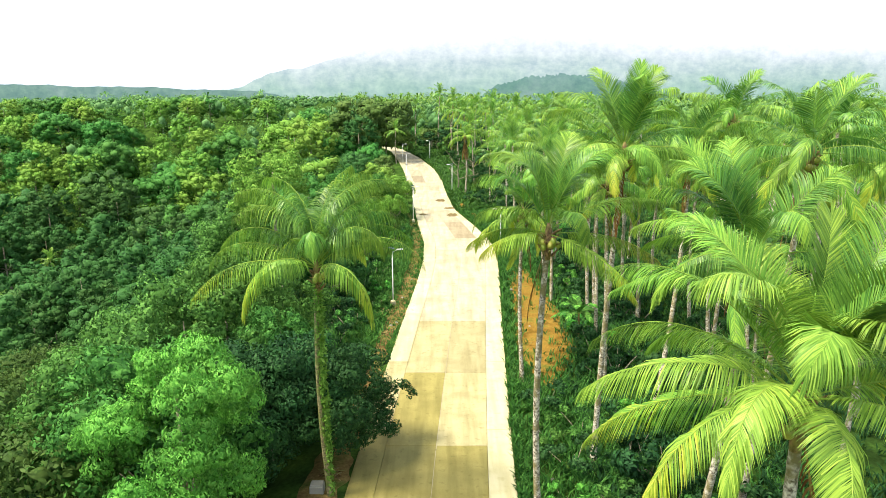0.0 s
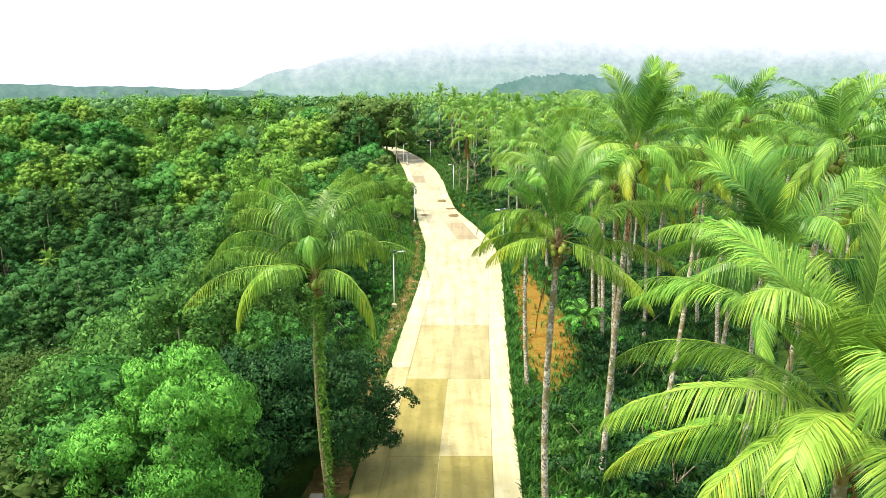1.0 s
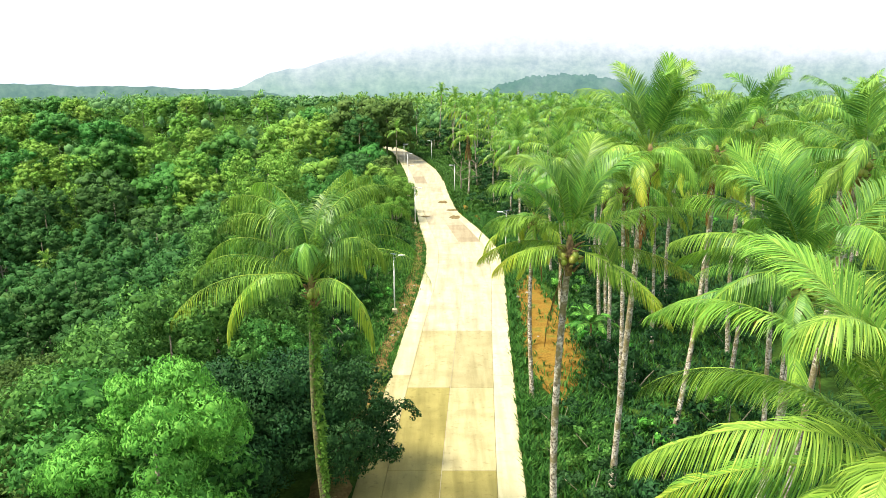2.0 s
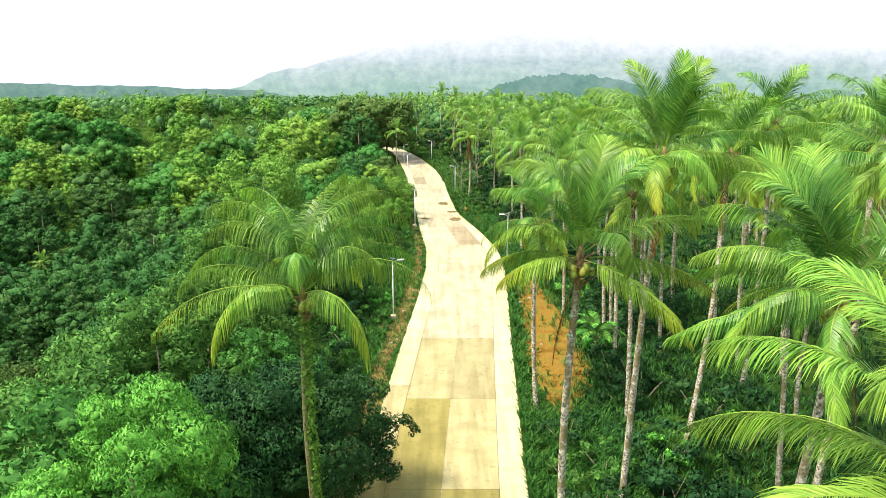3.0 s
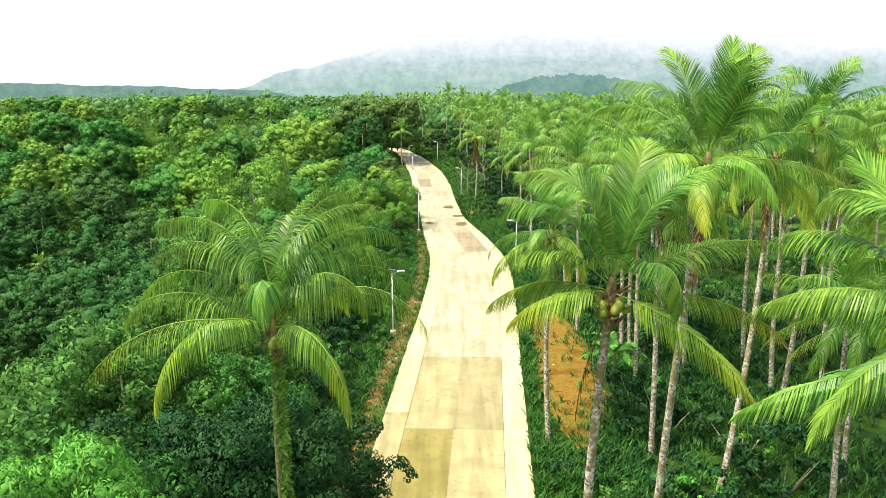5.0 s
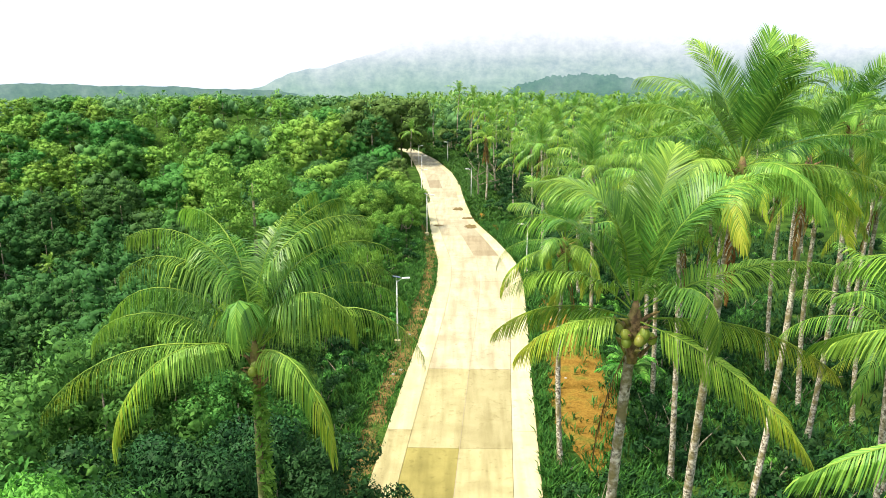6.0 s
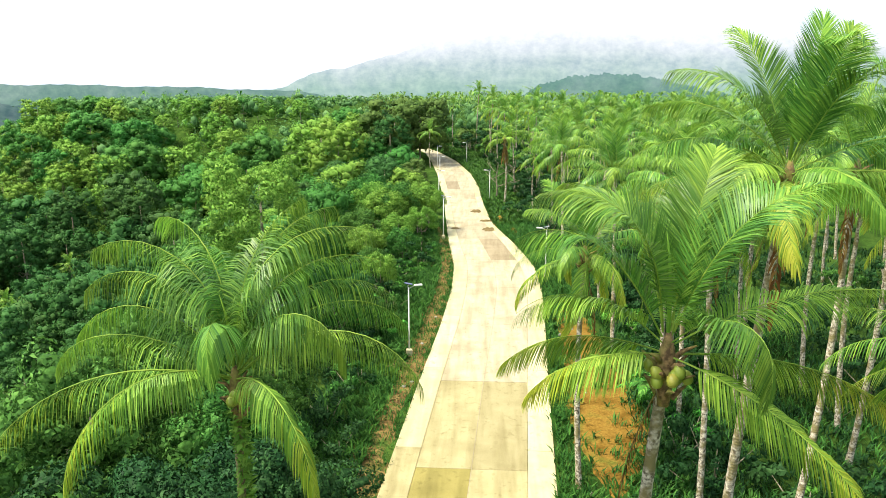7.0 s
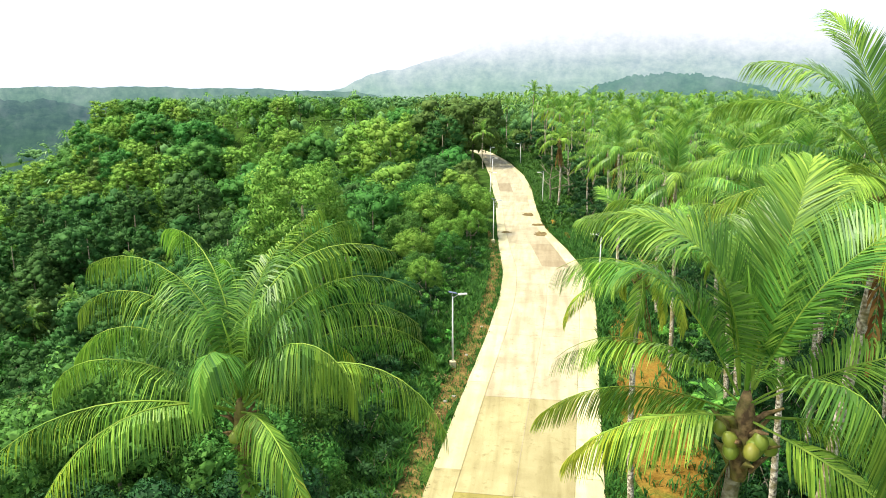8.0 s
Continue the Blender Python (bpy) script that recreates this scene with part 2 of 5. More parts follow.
def mountain_material(name, leaf, low, high, grain, z0, z1, clear0, clear1):
    """Far hills, kilometres of moist haze painted as glow; the tops whiten into cloud."""
    m, nt, bsdf = material(name)
    g = nt.nodes.new("ShaderNodeNewGeometry")
    sep = nt.nodes.new("ShaderNodeSeparateXYZ")
    nt.links.new(g.outputs["Position"], sep.inputs["Vector"])
    # grain of the far canopy, even across the slope as it is looked at
    cmb = nt.nodes.new("ShaderNodeCombineXYZ")
    for axis in ("X", "Z"):
        dv = nt.nodes.new("ShaderNodeMath")
        dv.operation = "DIVIDE"
        nt.links.new(sep.outputs[axis], dv.inputs[0])
        nt.links.new(sep.outputs["Y"], dv.inputs[1])
        up = nt.nodes.new("ShaderNodeMath")
        up.operation = "MULTIPLY"
        up.inputs[1].default_value = 1.0 if axis == "X" else 1.45
        nt.links.new(dv.outputs["Value"], up.inputs[0])
        nt.links.new(up.outputs["Value"], cmb.inputs[axis])
    fine = node(nt, "ShaderNodeTexNoise", Scale=grain, Detail=8.0, Roughness=0.72)
    nt.links.new(cmb.outputs["Vector"], fine.inputs["Vector"])
    n1 = fine.outputs["Fac"]
    drift = node(nt, "ShaderNodeTexNoise", Scale=13.0, Detail=6.0, Roughness=0.6)
    nt.links.new(cmb.outputs["Vector"], drift.inputs["Vector"])
    n2 = drift.outputs["Fac"]
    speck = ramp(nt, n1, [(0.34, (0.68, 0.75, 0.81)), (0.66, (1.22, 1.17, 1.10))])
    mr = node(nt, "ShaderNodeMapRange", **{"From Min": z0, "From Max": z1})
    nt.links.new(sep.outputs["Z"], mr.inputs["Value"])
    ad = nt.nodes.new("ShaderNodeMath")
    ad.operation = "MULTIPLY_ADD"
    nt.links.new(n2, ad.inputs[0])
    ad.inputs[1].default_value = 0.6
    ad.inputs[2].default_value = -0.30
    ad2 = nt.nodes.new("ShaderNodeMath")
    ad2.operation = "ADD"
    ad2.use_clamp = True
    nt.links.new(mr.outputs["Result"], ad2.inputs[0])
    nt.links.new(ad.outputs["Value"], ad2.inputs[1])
    # low and high are haze tints that the slope itself gives off.
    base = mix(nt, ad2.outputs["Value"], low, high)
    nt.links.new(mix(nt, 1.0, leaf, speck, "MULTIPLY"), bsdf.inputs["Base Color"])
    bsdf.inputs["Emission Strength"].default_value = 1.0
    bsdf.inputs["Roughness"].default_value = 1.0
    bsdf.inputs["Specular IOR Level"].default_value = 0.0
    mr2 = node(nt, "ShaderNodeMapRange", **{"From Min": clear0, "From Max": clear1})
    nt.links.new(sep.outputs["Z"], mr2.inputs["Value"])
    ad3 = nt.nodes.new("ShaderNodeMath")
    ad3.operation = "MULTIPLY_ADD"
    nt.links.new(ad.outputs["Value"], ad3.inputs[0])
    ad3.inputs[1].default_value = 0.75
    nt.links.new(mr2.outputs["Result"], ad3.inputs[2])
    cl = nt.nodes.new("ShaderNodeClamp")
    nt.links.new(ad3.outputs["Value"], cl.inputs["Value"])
    # Cloud white is blended over the tops through the emission colour.
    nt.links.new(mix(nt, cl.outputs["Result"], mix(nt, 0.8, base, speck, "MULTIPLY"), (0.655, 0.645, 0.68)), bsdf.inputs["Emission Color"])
    return m


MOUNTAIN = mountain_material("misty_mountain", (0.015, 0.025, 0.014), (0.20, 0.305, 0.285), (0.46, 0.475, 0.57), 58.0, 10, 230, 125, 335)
# Nearer ridges glow a darker blue-green, their share of haze in the colour.
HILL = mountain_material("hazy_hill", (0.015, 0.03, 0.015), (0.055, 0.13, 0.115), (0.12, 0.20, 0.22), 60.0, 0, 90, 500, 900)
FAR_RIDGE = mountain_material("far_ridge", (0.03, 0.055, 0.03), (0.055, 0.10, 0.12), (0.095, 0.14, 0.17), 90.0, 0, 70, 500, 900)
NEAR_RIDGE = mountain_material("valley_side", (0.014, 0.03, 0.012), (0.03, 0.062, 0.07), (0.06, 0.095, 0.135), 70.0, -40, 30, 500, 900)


# ---- mesh helpers ----
def mesh_of(name, verts, faces, mats, smooth=False, index=None):
    me = bpy.data.meshes.new(name)
    me.from_pydata([tuple(v) for v in verts], [], faces)
    for m in (mats if isinstance(mats, (list, tuple)) else [mats]):
        me.materials.append(m)
    if index is not None:
        me.polygons.foreach_set("material_index", index)
    if smooth:
        me.polygons.foreach_set("use_smooth", [True] * len(me.polygons))
    me.update()
    return me


def quads_mesh(name, pts, mats, index=None):
    """pts: N x 4 x 3 corner points, one loose four-cornered blade each."""
    n = len(pts)
    me = bpy.data.meshes.new(name)
    me.vertices.add(n * 4)
    me.vertices.foreach_set("co", np.asarray(pts, dtype=np.float32).reshape(-1))
    me.loops.add(n * 4)
    me.loops.foreach_set("vertex_index", np.arange(n * 4, dtype=np.int32))
    me.polygons.add(n)
    me.polygons.foreach_set("loop_start", np.arange(0, n * 4, 4, dtype=np.int32))
    for m in (mats if isinstance(mats, (list, tuple)) else [mats]):
        me.materials.append(m)
    if index is not None:
        me.polygons.foreach_set("material_index", np.asarray(index, dtype=np.int32))
    me.update()
    me.validate()
    return me


def child(name, me, parent, label=""):
    ob = new(name, me)
    ob.parent = parent
    return tagged(ob, label)


def tube(points, radii, sides=8):
    """Verts and faces of a tube along points, closed at its ends."""
    vs, fs = [], []
    pts = [Vector(p) for p in points]
    for i, (p, r) in enumerate(zip(pts, radii)):
        d = (pts[min(i + 1, len(pts) - 1)] - pts[max(i - 1, 0)]).normalized()
        a = d.cross(Vector((0, 1, 0)) if abs(d.y) < 0.9 else Vector((1, 0, 0))).normalized()
        b = d.cross(a)
        for k in range(sides):
            t = 2 * math.pi * k / sides
            vs.append(p + (a * math.cos(t) + b * math.sin(t)) * r)
    for i in range(len(pts) - 1):
        for k in range(sides):
            k2 = (k + 1) % sides
            fs.append((i * sides + k, i * sides + k2, (i + 1) * sides + k2, (i + 1) * sides + k))
    fs.append(tuple(range(sides - 1, -1, -1)))
    fs.append(tuple(range((len(pts) - 1) * sides, len(pts) * sides)))
    return vs, fs


def join(*parts):
    vs, fs = [], []
    for v, f in parts:
        o = len(vs)
        vs += list(v)
        fs += [tuple(i + o for i in face) for face in f]
    return vs, fs


def box(cx, cy, cz, sx, sy, sz, bevel=0.02):
    """A box with chamfered upright edges and top."""
    b = min(bevel, sx / 3, sy / 3, sz / 3)
    def ring(ix, z):
        hx, hy = sx / 2 - ix, sy / 2 - ix
        return [(cx - hx + b, cy - hy, z), (cx + hx - b, cy - hy, z), (cx + hx, cy - hy + b, z), (cx + hx, cy + hy - b, z),
                (cx + hx - b, cy + hy, z), (cx - hx + b, cy + hy, z), (cx - hx, cy + hy - b, z), (cx - hx, cy - hy + b, z)]
    v = ring(0, cz - sz / 2) + ring(0, cz + sz / 2 - b) + ring(b, cz + sz / 2)
    f = [tuple(range(7, -1, -1)), tuple(range(16, 24))]
    for r in (0, 8):
        f += [(r + k, r + (k + 1) % 8, r + 8 + (k + 1) % 8, r + 8 + k) for k in range(8)]
    return v, f


# ---- the lie of the land ----
YS = [-60, 0, 31, 36, 45, 58, 68, 78, 87, 98, 110, 126, 142, 165, 190, 208, 222, 240]
XL = [-10.5, -6.6, -5.26, -5.05, -4.60, -3.70, -2.85, -2.40, -2.55, -3.75, -4.75, -5.95, -7.5, -9.9, -13.3, -16.2, -20.0, -27.0]
XR = [-1.5, 2.6, 3.97, 4.20, 4.72, 5.45, 6.10, 6.68, 6.55, 4.65, 2.1, 0.75, 0.1, -2.1, -6.6, -11.6, -15.5, -22.0]
ZY = [-60, 45, 58, 68, 95, 165, 211, 240, 320, 5000]
ZZ = [-0.4, 0.0, 0.5, 1.0, 1.5, 2.5, 3.5, 3.2, 4.0, 4.0]


def smooth_curve(xs, ys):
    """Finely sampled, softened line through the given stations."""
    fine = np.arange(xs[0], xs[-1] + 0.5, 0.5)
    v = np.interp(fine, xs, ys)
    k = np.hanning(17)
    k /= k.sum()
    p = np.concatenate([np.full(8, v[0]) - (v[1] - v[0]) * np.arange(8, 0, -1), v, np.full(8, v[-1]) + (v[-1] - v[-2]) * np.arange(1, 9)])
    return fine, np.convolve(p, k, "valid")


CL, CR, CZ = smooth_curve(YS, XL), smooth_curve(YS, XR), smooth_curve(ZY[:-1], ZZ[:-1])


def road_l(y):
    return np.interp(y, *CL)


def road_r(y):
    return np.interp(y, *CR)


def road_z(y):
    return np.interp(y, *CZ)


def wave(x, y, s, seed=0.0):
    return (np.sin(x * s + seed) * np.cos(y * s * 0.8 + seed * 2) + 0.5 * np.sin(x * s * 2.1 + y * s * 1.7 + seed * 3) + 0.3 * np.sin(x * s * 4.3 - y * s * 3.9 + seed))


def land(x, y):
    """Height of the ground: the ridge with the road, the ravine on one side and the wooded hill across it."""
    x, y = np.asarray(x, float), np.asarray(y, float)
    zr, dl, dr = road_z(y), road_l(y) - x, x - road_r(y)
    h = zr + np.zeros_like(x)
    rough = np.clip((np.maximum(dl, dr) - 1.0) / 6.0, 0, 1)
    fall = np.where(y > 230, np.clip(1 - (y - 230) / 120, 0, 1), 1.0)
    h = h - fall * (0.12 * np.clip(dl - 2.5, 0, 6) + 0.36 * np.clip(dl - 6, 0, 200) + 0.26 * np.clip(dl - 24, 0, 200))
    h = np.maximum(h, -55 + wave(x, y, 0.05) * 3)
    hill = np.minimum(-46 + 0.335 * (y - 150), 7.0) + wave(x, y, 0.035, 1.0) * 3.0
    edge = -(165 + (y - 200) * 0.35) - x
    hill = hill - np.clip(edge, 0, 90) * 0.62
    hill = np.where(x < -45, hill - np.clip((x + 80) / 35, 0, 1) * 14, -60)
    h = np.where(dl > 20, np.maximum(h, hill), h)
    h = h + rough * wave(x, y, 0.13, 2.0) * 0.5
    road_bed = np.clip(1.4 - np.maximum(dl, dr) / 0.8, 0, 1) * (y < 238)
    h = h - 0.10 * road_bed - 0.25 * ((dl < -0.4) & (dr < -0.4) & (y < 238))
    h = h - np.clip((-x - 0.64 * y - 4) / 80, 0, 1) * np.clip((y - 120) / 60, 0, 1) * np.clip(h + 45, 0, 60)
    far = np.clip((y - 420) / 2000, 0, 1)
    return h * (1 - 0.5 * far) + far * (4 + 3 * wave(x, y, 0.006, 4.0))


def spaced(lo, hi, start, grow):
    v, s = [0.0], start
    while v[-1] < hi:
        v.append(v[-1] + s)
        s *= grow
    return v


gx = np.concatenate([-np.array(spaced(0, 4500, 0.7, 1.055))[::-1], np.array(spaced(0, 4500, 0.7, 1.055))[1:]])
gy = np.concatenate([-np.array(spaced(0, 2500, 3.0, 1.25))[:0:-1], np.arange(0, 250, 1.6), 250 + np.array(spaced(0, 4700, 2.0, 1.07))])
GX, GY = np.meshgrid(gx, gy)
GZ = land(GX, GY)
nx, ny = len(gx), len(gy)
gv = np.stack([GX, GY, GZ], -1).reshape(-1, 3)
gf = [(j * nx + i, j * nx + i + 1, (j + 1) * nx + i + 1, (j + 1) * nx + i) for j in range(ny - 1) for i in range(nx - 1)]
ground = tagged(new("ground", mesh_of("ground", gv, gf, SOIL_GREEN, True)), "dark green forest floor of a ridge and ravine", "ground", kind="structure")


def strip(name, y0, y1, inner, outer, mat, label, step=1.0, seed=1):
    """Bare soil lying on the ground between two wavy lines."""
    rng = np.random.RandomState(seed)
    ys = np.arange(y0, y1 + step, step)
    vs, fs, cols = [], [], 7
    for i, y in enumerate(ys):
        taper = min(1.0, (i + 0.3) / 6, (len(ys) - i - 0.7) / 6)
        a, b = inner(y), outer(y)
        m = (a + b) / 2
        a, b = m + (a - m) * taper + rng.uniform(-.25, .25), m + (b - m) * taper + rng.uniform(-.45, .45)
        for k in range(cols):
            x = a + (b - a) * k / (cols - 1)
            lift = 0.05 if 0 < k < cols - 1 else -0.06
            vs.append((x, y, float(land(x, y)) + lift + rng.uniform(0, 0.03)))
    for i in range(len(ys) - 1):
        for k in range(cols - 1):
            o = i * cols + k
            fs.append((o, o + 1, o + cols + 1, o + cols))
    return tagged(new(name, mesh_of(name, vs, fs, mat, True)), label, "bare ground", kind="structure")


strip("dirt_clearing", 44, 76, lambda y: road_r(y) + 0.9, lambda y: road_r(y) + 6.5 - abs(y - 52) * 0.13, SOIL_RED, "orange bare soil clearing beside the road", seed=3)
strip("verge_dirt", 26, 108, lambda y: road_l(y) - 2.3 - 0.5 * math.sin(y * 0.3) - 0.5 * max(0.0, min(1.0, (44 - y) / 8)), lambda y: road_l(y) - 0.1, SOIL_VERGE, "brown soil verge along the road edge", seed=4)
strip("verge_dirt", 92, 112, lambda y: road_r(y) + 0.1, lambda y: road_r(y) + 1.0, SOIL_VERGE, "brown soil verge along the road edge", seed=5)


# ---- far hills ----
def relief(name, x0, x1, y0, y1, nxx, nyy, top, mat, label, rough, seed, crest=0.0, base=0.0):
    xs, ys = np.linspace(x0, x1, nxx), np.linspace(y0, y1, nyy)
    X, Y = np.meshgrid(xs, ys)
    u = (Y - y0) / (y1 - y0)
    rise = u ** 0.85
    Z = top(X / Y) * rise + base * (1 - u)
    span = 1.0 / (x1 - x0) * 60
    Z = Z + rough * 3.2 * rise * (1 - u * (1 - crest)) * (wave(X, Y * 0.5, span, seed) + 0.45 * wave(X, Y * 0.6, span * 3.1, seed + 1) + 0.2 * wave(X, Y, span * 8, seed + 2))
    Z = Z + np.random.RandomState(int(seed * 10)).uniform(-1, 1, Z.shape) * rough * 0.03 * (1 - u) - 6
    v = np.stack([X, Y, Z], -1).reshape(-1, 3)
    f = [(j * nxx + i, j * nxx + i + 1, (j + 1) * nxx + i + 1, (j + 1) * nxx + i) for j in range(nyy - 1) for i in range(nxx - 1)]
    return tagged(new(name, mesh_of(name, v, f, mat, True)), label, "mountain", kind="structure")


def mountain_top(s):
    return 21 + 2750 * np.interp(s, [-0.9, -0.36, -0.30, -0.24, -0.15, -0.07, 0.02, 0.11, 0.2, 0.3, 0.45, 0.55, 0.7, 1.0],
                                 [0.0, 0.0, 0.012, 0.036, 0.062, 0.084, 0.106, 0.124, 0.116, 0.104, 0.090, 0.080, 0.078, 0.066])


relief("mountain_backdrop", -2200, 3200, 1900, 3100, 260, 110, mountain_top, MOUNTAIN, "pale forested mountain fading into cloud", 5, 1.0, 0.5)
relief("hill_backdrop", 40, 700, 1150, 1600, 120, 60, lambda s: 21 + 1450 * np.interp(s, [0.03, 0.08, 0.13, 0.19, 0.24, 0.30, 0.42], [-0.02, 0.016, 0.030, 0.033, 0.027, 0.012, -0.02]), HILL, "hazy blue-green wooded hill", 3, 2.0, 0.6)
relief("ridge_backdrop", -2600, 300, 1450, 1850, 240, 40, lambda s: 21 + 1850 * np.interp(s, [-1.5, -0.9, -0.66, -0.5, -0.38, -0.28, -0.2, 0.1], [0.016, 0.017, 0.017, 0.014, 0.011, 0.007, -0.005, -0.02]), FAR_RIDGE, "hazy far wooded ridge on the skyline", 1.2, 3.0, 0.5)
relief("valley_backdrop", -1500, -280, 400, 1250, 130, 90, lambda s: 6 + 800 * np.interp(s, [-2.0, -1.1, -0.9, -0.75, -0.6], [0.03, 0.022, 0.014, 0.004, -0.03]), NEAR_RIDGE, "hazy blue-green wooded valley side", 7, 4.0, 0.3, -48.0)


# ---- palms ----
def frond_mesh(name, length, elev, droop, pairs, width, leaf, gravity, mats, seed, sides=4, segs=12, sway=0.0):
    """A feather leaf along +x: arched midrib and two rows of hanging leaflets."""
    rng = np.random.RandomState(seed)
    n = 25
    s = np.linspace(0, 1, n)
    ang = np.radians(elev - droop * s ** (2.1 if elev > 52 and gravity < 2.0 else 1.5))
    step = length / (n - 1)
    px = np.concatenate([[0], np.cumsum(np.cos(ang[:-1]) * step)])
    pz = np.concatenate([[0], np.cumsum(np.sin(ang[:-1]) * step)])
    py = sway * length * s ** 2
    rib_pts = [(px[i], py[i], pz[i]) for i in range(0, n, max(1, (n - 1) // segs))]
    rib_r = [0.027 * (1 - 0.88 * i / (len(rib_pts) - 1)) * length / 4.8 for i in range(len(rib_pts))]
    rv, rf = tube(rib_pts, rib_r, sides)
    sp = np.linspace(0.13, 0.995, pairs)
    sp = np.repeat(sp, 2) + rng.uniform(-0.004, 0.004, pairs * 2)
    sp = np.clip(sp, 0.1, 1.0)
    side = np.tile([1.0, -1.0], pairs)
    P = np.stack([np.interp(sp, s, px), np.interp(sp, s, py), np.interp(sp, s, pz)], -1)
    a = np.interp(sp, s, ang)
    T = np.stack([np.cos(a), np.zeros_like(a), np.sin(a)], -1)
    N = np.stack([-np.sin(a), np.zeros_like(a), np.cos(a)], -1)
    S = np.stack([np.zeros_like(a), side, np.zeros_like(a)], -1)
    ph = rng.uniform(0, 6.28, 3)
    spread = np.radians(np.interp(sp, [0.1, 0.4, 0.8, 1.0], [66, 54, 40, 14]) + 2.5 * np.sin(sp * 37 + ph[0]) + rng.normal(0, 2.2, len(sp)))
    lift = np.radians(np.interp(sp, [0.1, 0.6, 1.0], [36, 24, 8]) * np.clip(np.sin(a) + 0.3, -0.4, 0.9) + 3 * np.sin(sp * 29 + ph[1]) + rng.normal(0, 2.8, len(sp)))
    D = np.cos(spread)[:, None] * T + np.sin(spread)[:, None] * (np.cos(lift)[:, None] * S + np.sin(lift)[:, None] * N)
    L = leaf * np.interp(sp, [0.1, 0.25, 0.5, 0.8, 1.0], [0.55, 1.0, 1.0, 0.8, 0.46]) * rng.uniform(0.86, 1.08, len(sp))
    down = np.array([0, 0, -1.0])
    g = gravity * np.clip(((104 if gravity > 2.0 else 78) - np.degrees(a)) / 80, 0.03, 1.0) ** 1.4 * (1 + 0.25 * np.sin(sp * 23 + ph[2])) * rng.uniform(0.8, 1.2, len(sp))
    D = D + down * (g * 0.40)[:, None]
    D /= np.linalg.norm(D, axis=1)[:, None]
    D2 = D + down * (g * 0.75)[:, None]
    D2 /= np.linalg.norm(D2, axis=1)[:, None]
    D3 = D + down * (g * 1.9)[:, None]
    D3 /= np.linalg.norm(D3, axis=1)[:, None]
    M1 = P + D * (L * 0.3)[:, None]
    M2 = M1 + D2 * (L * 0.38)[:, None]
    E = M2 + D3 * (L * 0.32)[:, None]
    W = np.cross(D, N + 0.3 * T)
    W /= np.linalg.norm(W, axis=1)[:, None] + 1e-9
    W = W * (width * 0.5)
    b = len(P)
    pts = np.concatenate([P - W * 0.4, P + W * 0.4, M1 - W, M1 + W, M2 - W * 0.8, M2 + W * 0.8, E])
    i = np.arange(b)
    fs = [(int(k), int(k + b), int(k + 3 * b), int(k + 2 * b)) for k in i]
    fs += [(int(k + 2 * b), int(k + 3 * b), int(k + 5 * b), int(k + 4 * b)) for k in i]
    fs += [(int(k + 4 * b), int(k + 5 * b), int(k + 6 * b)) for k in i]
    o = len(rv)
    faces = rf + [tuple(v + o for v in f) for f in fs]
    # leaflets turn yellow towards the tip of an ageing leaf
    tip = rng.rand(b) < np.clip((sp - 0.5) / 0.4, 0, 0.9)
    gold = np.tile(np.where(tip, 2, 1), 3)
    return mesh_of(name, list(rv) + [tuple(p) for p in pts], faces, mats, False, [0] * len(rf) + [int(v) for v in gold])


def trunk_mesh(name, base, top, r0, r1, mat, seed, bow=0.3, rings=26, sides=9):
    """A palm stem: swollen foot, leaf-scar rings, gentle bow."""
    rng = random.Random(seed)
    b, t = Vector(base), Vector(top)
    a = rng.uniform(0, 6.28)
    side = Vector((math.cos(a), math.sin(a), 0)) * bow
    pts, rad = [], []
    for i in range(rings * 2 + 1):
        u = i / (rings * 2)
        pts.append(b.lerp(t, u) + side * math.sin(math.pi * u))
        rad.append((r0 + (r1 - r0) * u + 0.16 * math.exp(-u * 22)) * (1.03 if i % 2 else 0.98) * rng.uniform(0.97, 1.03))
    return mesh_of(name, *tube(pts, rad, sides), mat, True)


def nut_mesh():
    v, f = tube([(0, 0, -0.15), (0, 0, -0.13), (0, 0, -0.05), (0, 0, 0.05), (0, 0, 0.13), (0, 0, 0.17)], [0.03, 0.085, 0.128, 0.125, 0.075, 0.015], 9)
    v = [Vector((p.x * (1 + 0.06 * math.cos(3 * math.atan2(p.y, p.x))), p.y * (1 + 0.06 * math.cos(3 * math.atan2(p.y, p.x))), p.z)) for p in v]
    return mesh_of("coconut", v, f, COCONUT, True)


NUT = nut_mesh()


def crown_boot(seed):
    """The fibrous collar of old leaf bases under the crown."""
    rng = random.Random(seed)
    parts = [tube([(0, 0, -0.9), (0, 0, -0.45), (0, 0, 0), (0, 0, 0.35), (0, 0, 0.7)], [0.12, 0.16, 0.19, 0.15, 0.05], 9)]
    for i in range(14):
        a, z = i * 2.4, -0.75 + i * 0.07
        d = Vector((math.cos(a), math.sin(a), 0))
        p = d * 0.16 + Vector((0, 0, z))
        parts.append(tube([p, p + d * 0.13 + Vector((0, 0, 0.16)), p + d * rng.uniform(0.25, 0.42) + Vector((0, 0, rng.uniform(0.22, 0.4)))], [0.07, 0.055, 0.02], 4))
    return mesh_of("leaf_base", *join(*parts), FIBRE, True)


BOOT = crown_boot(3)
GREEN3 = [RACHIS, PALM_LEAF, PALM_LEAF]
YOUNG3 = [RACHIS, PALM_YOUNG, PALM_LEAF]
AGED3 = [RACHIS, PALM_LEAF, PALM_GOLD]
DRY3 = [FIBRE, PALM_DRY, PALM_DRY]


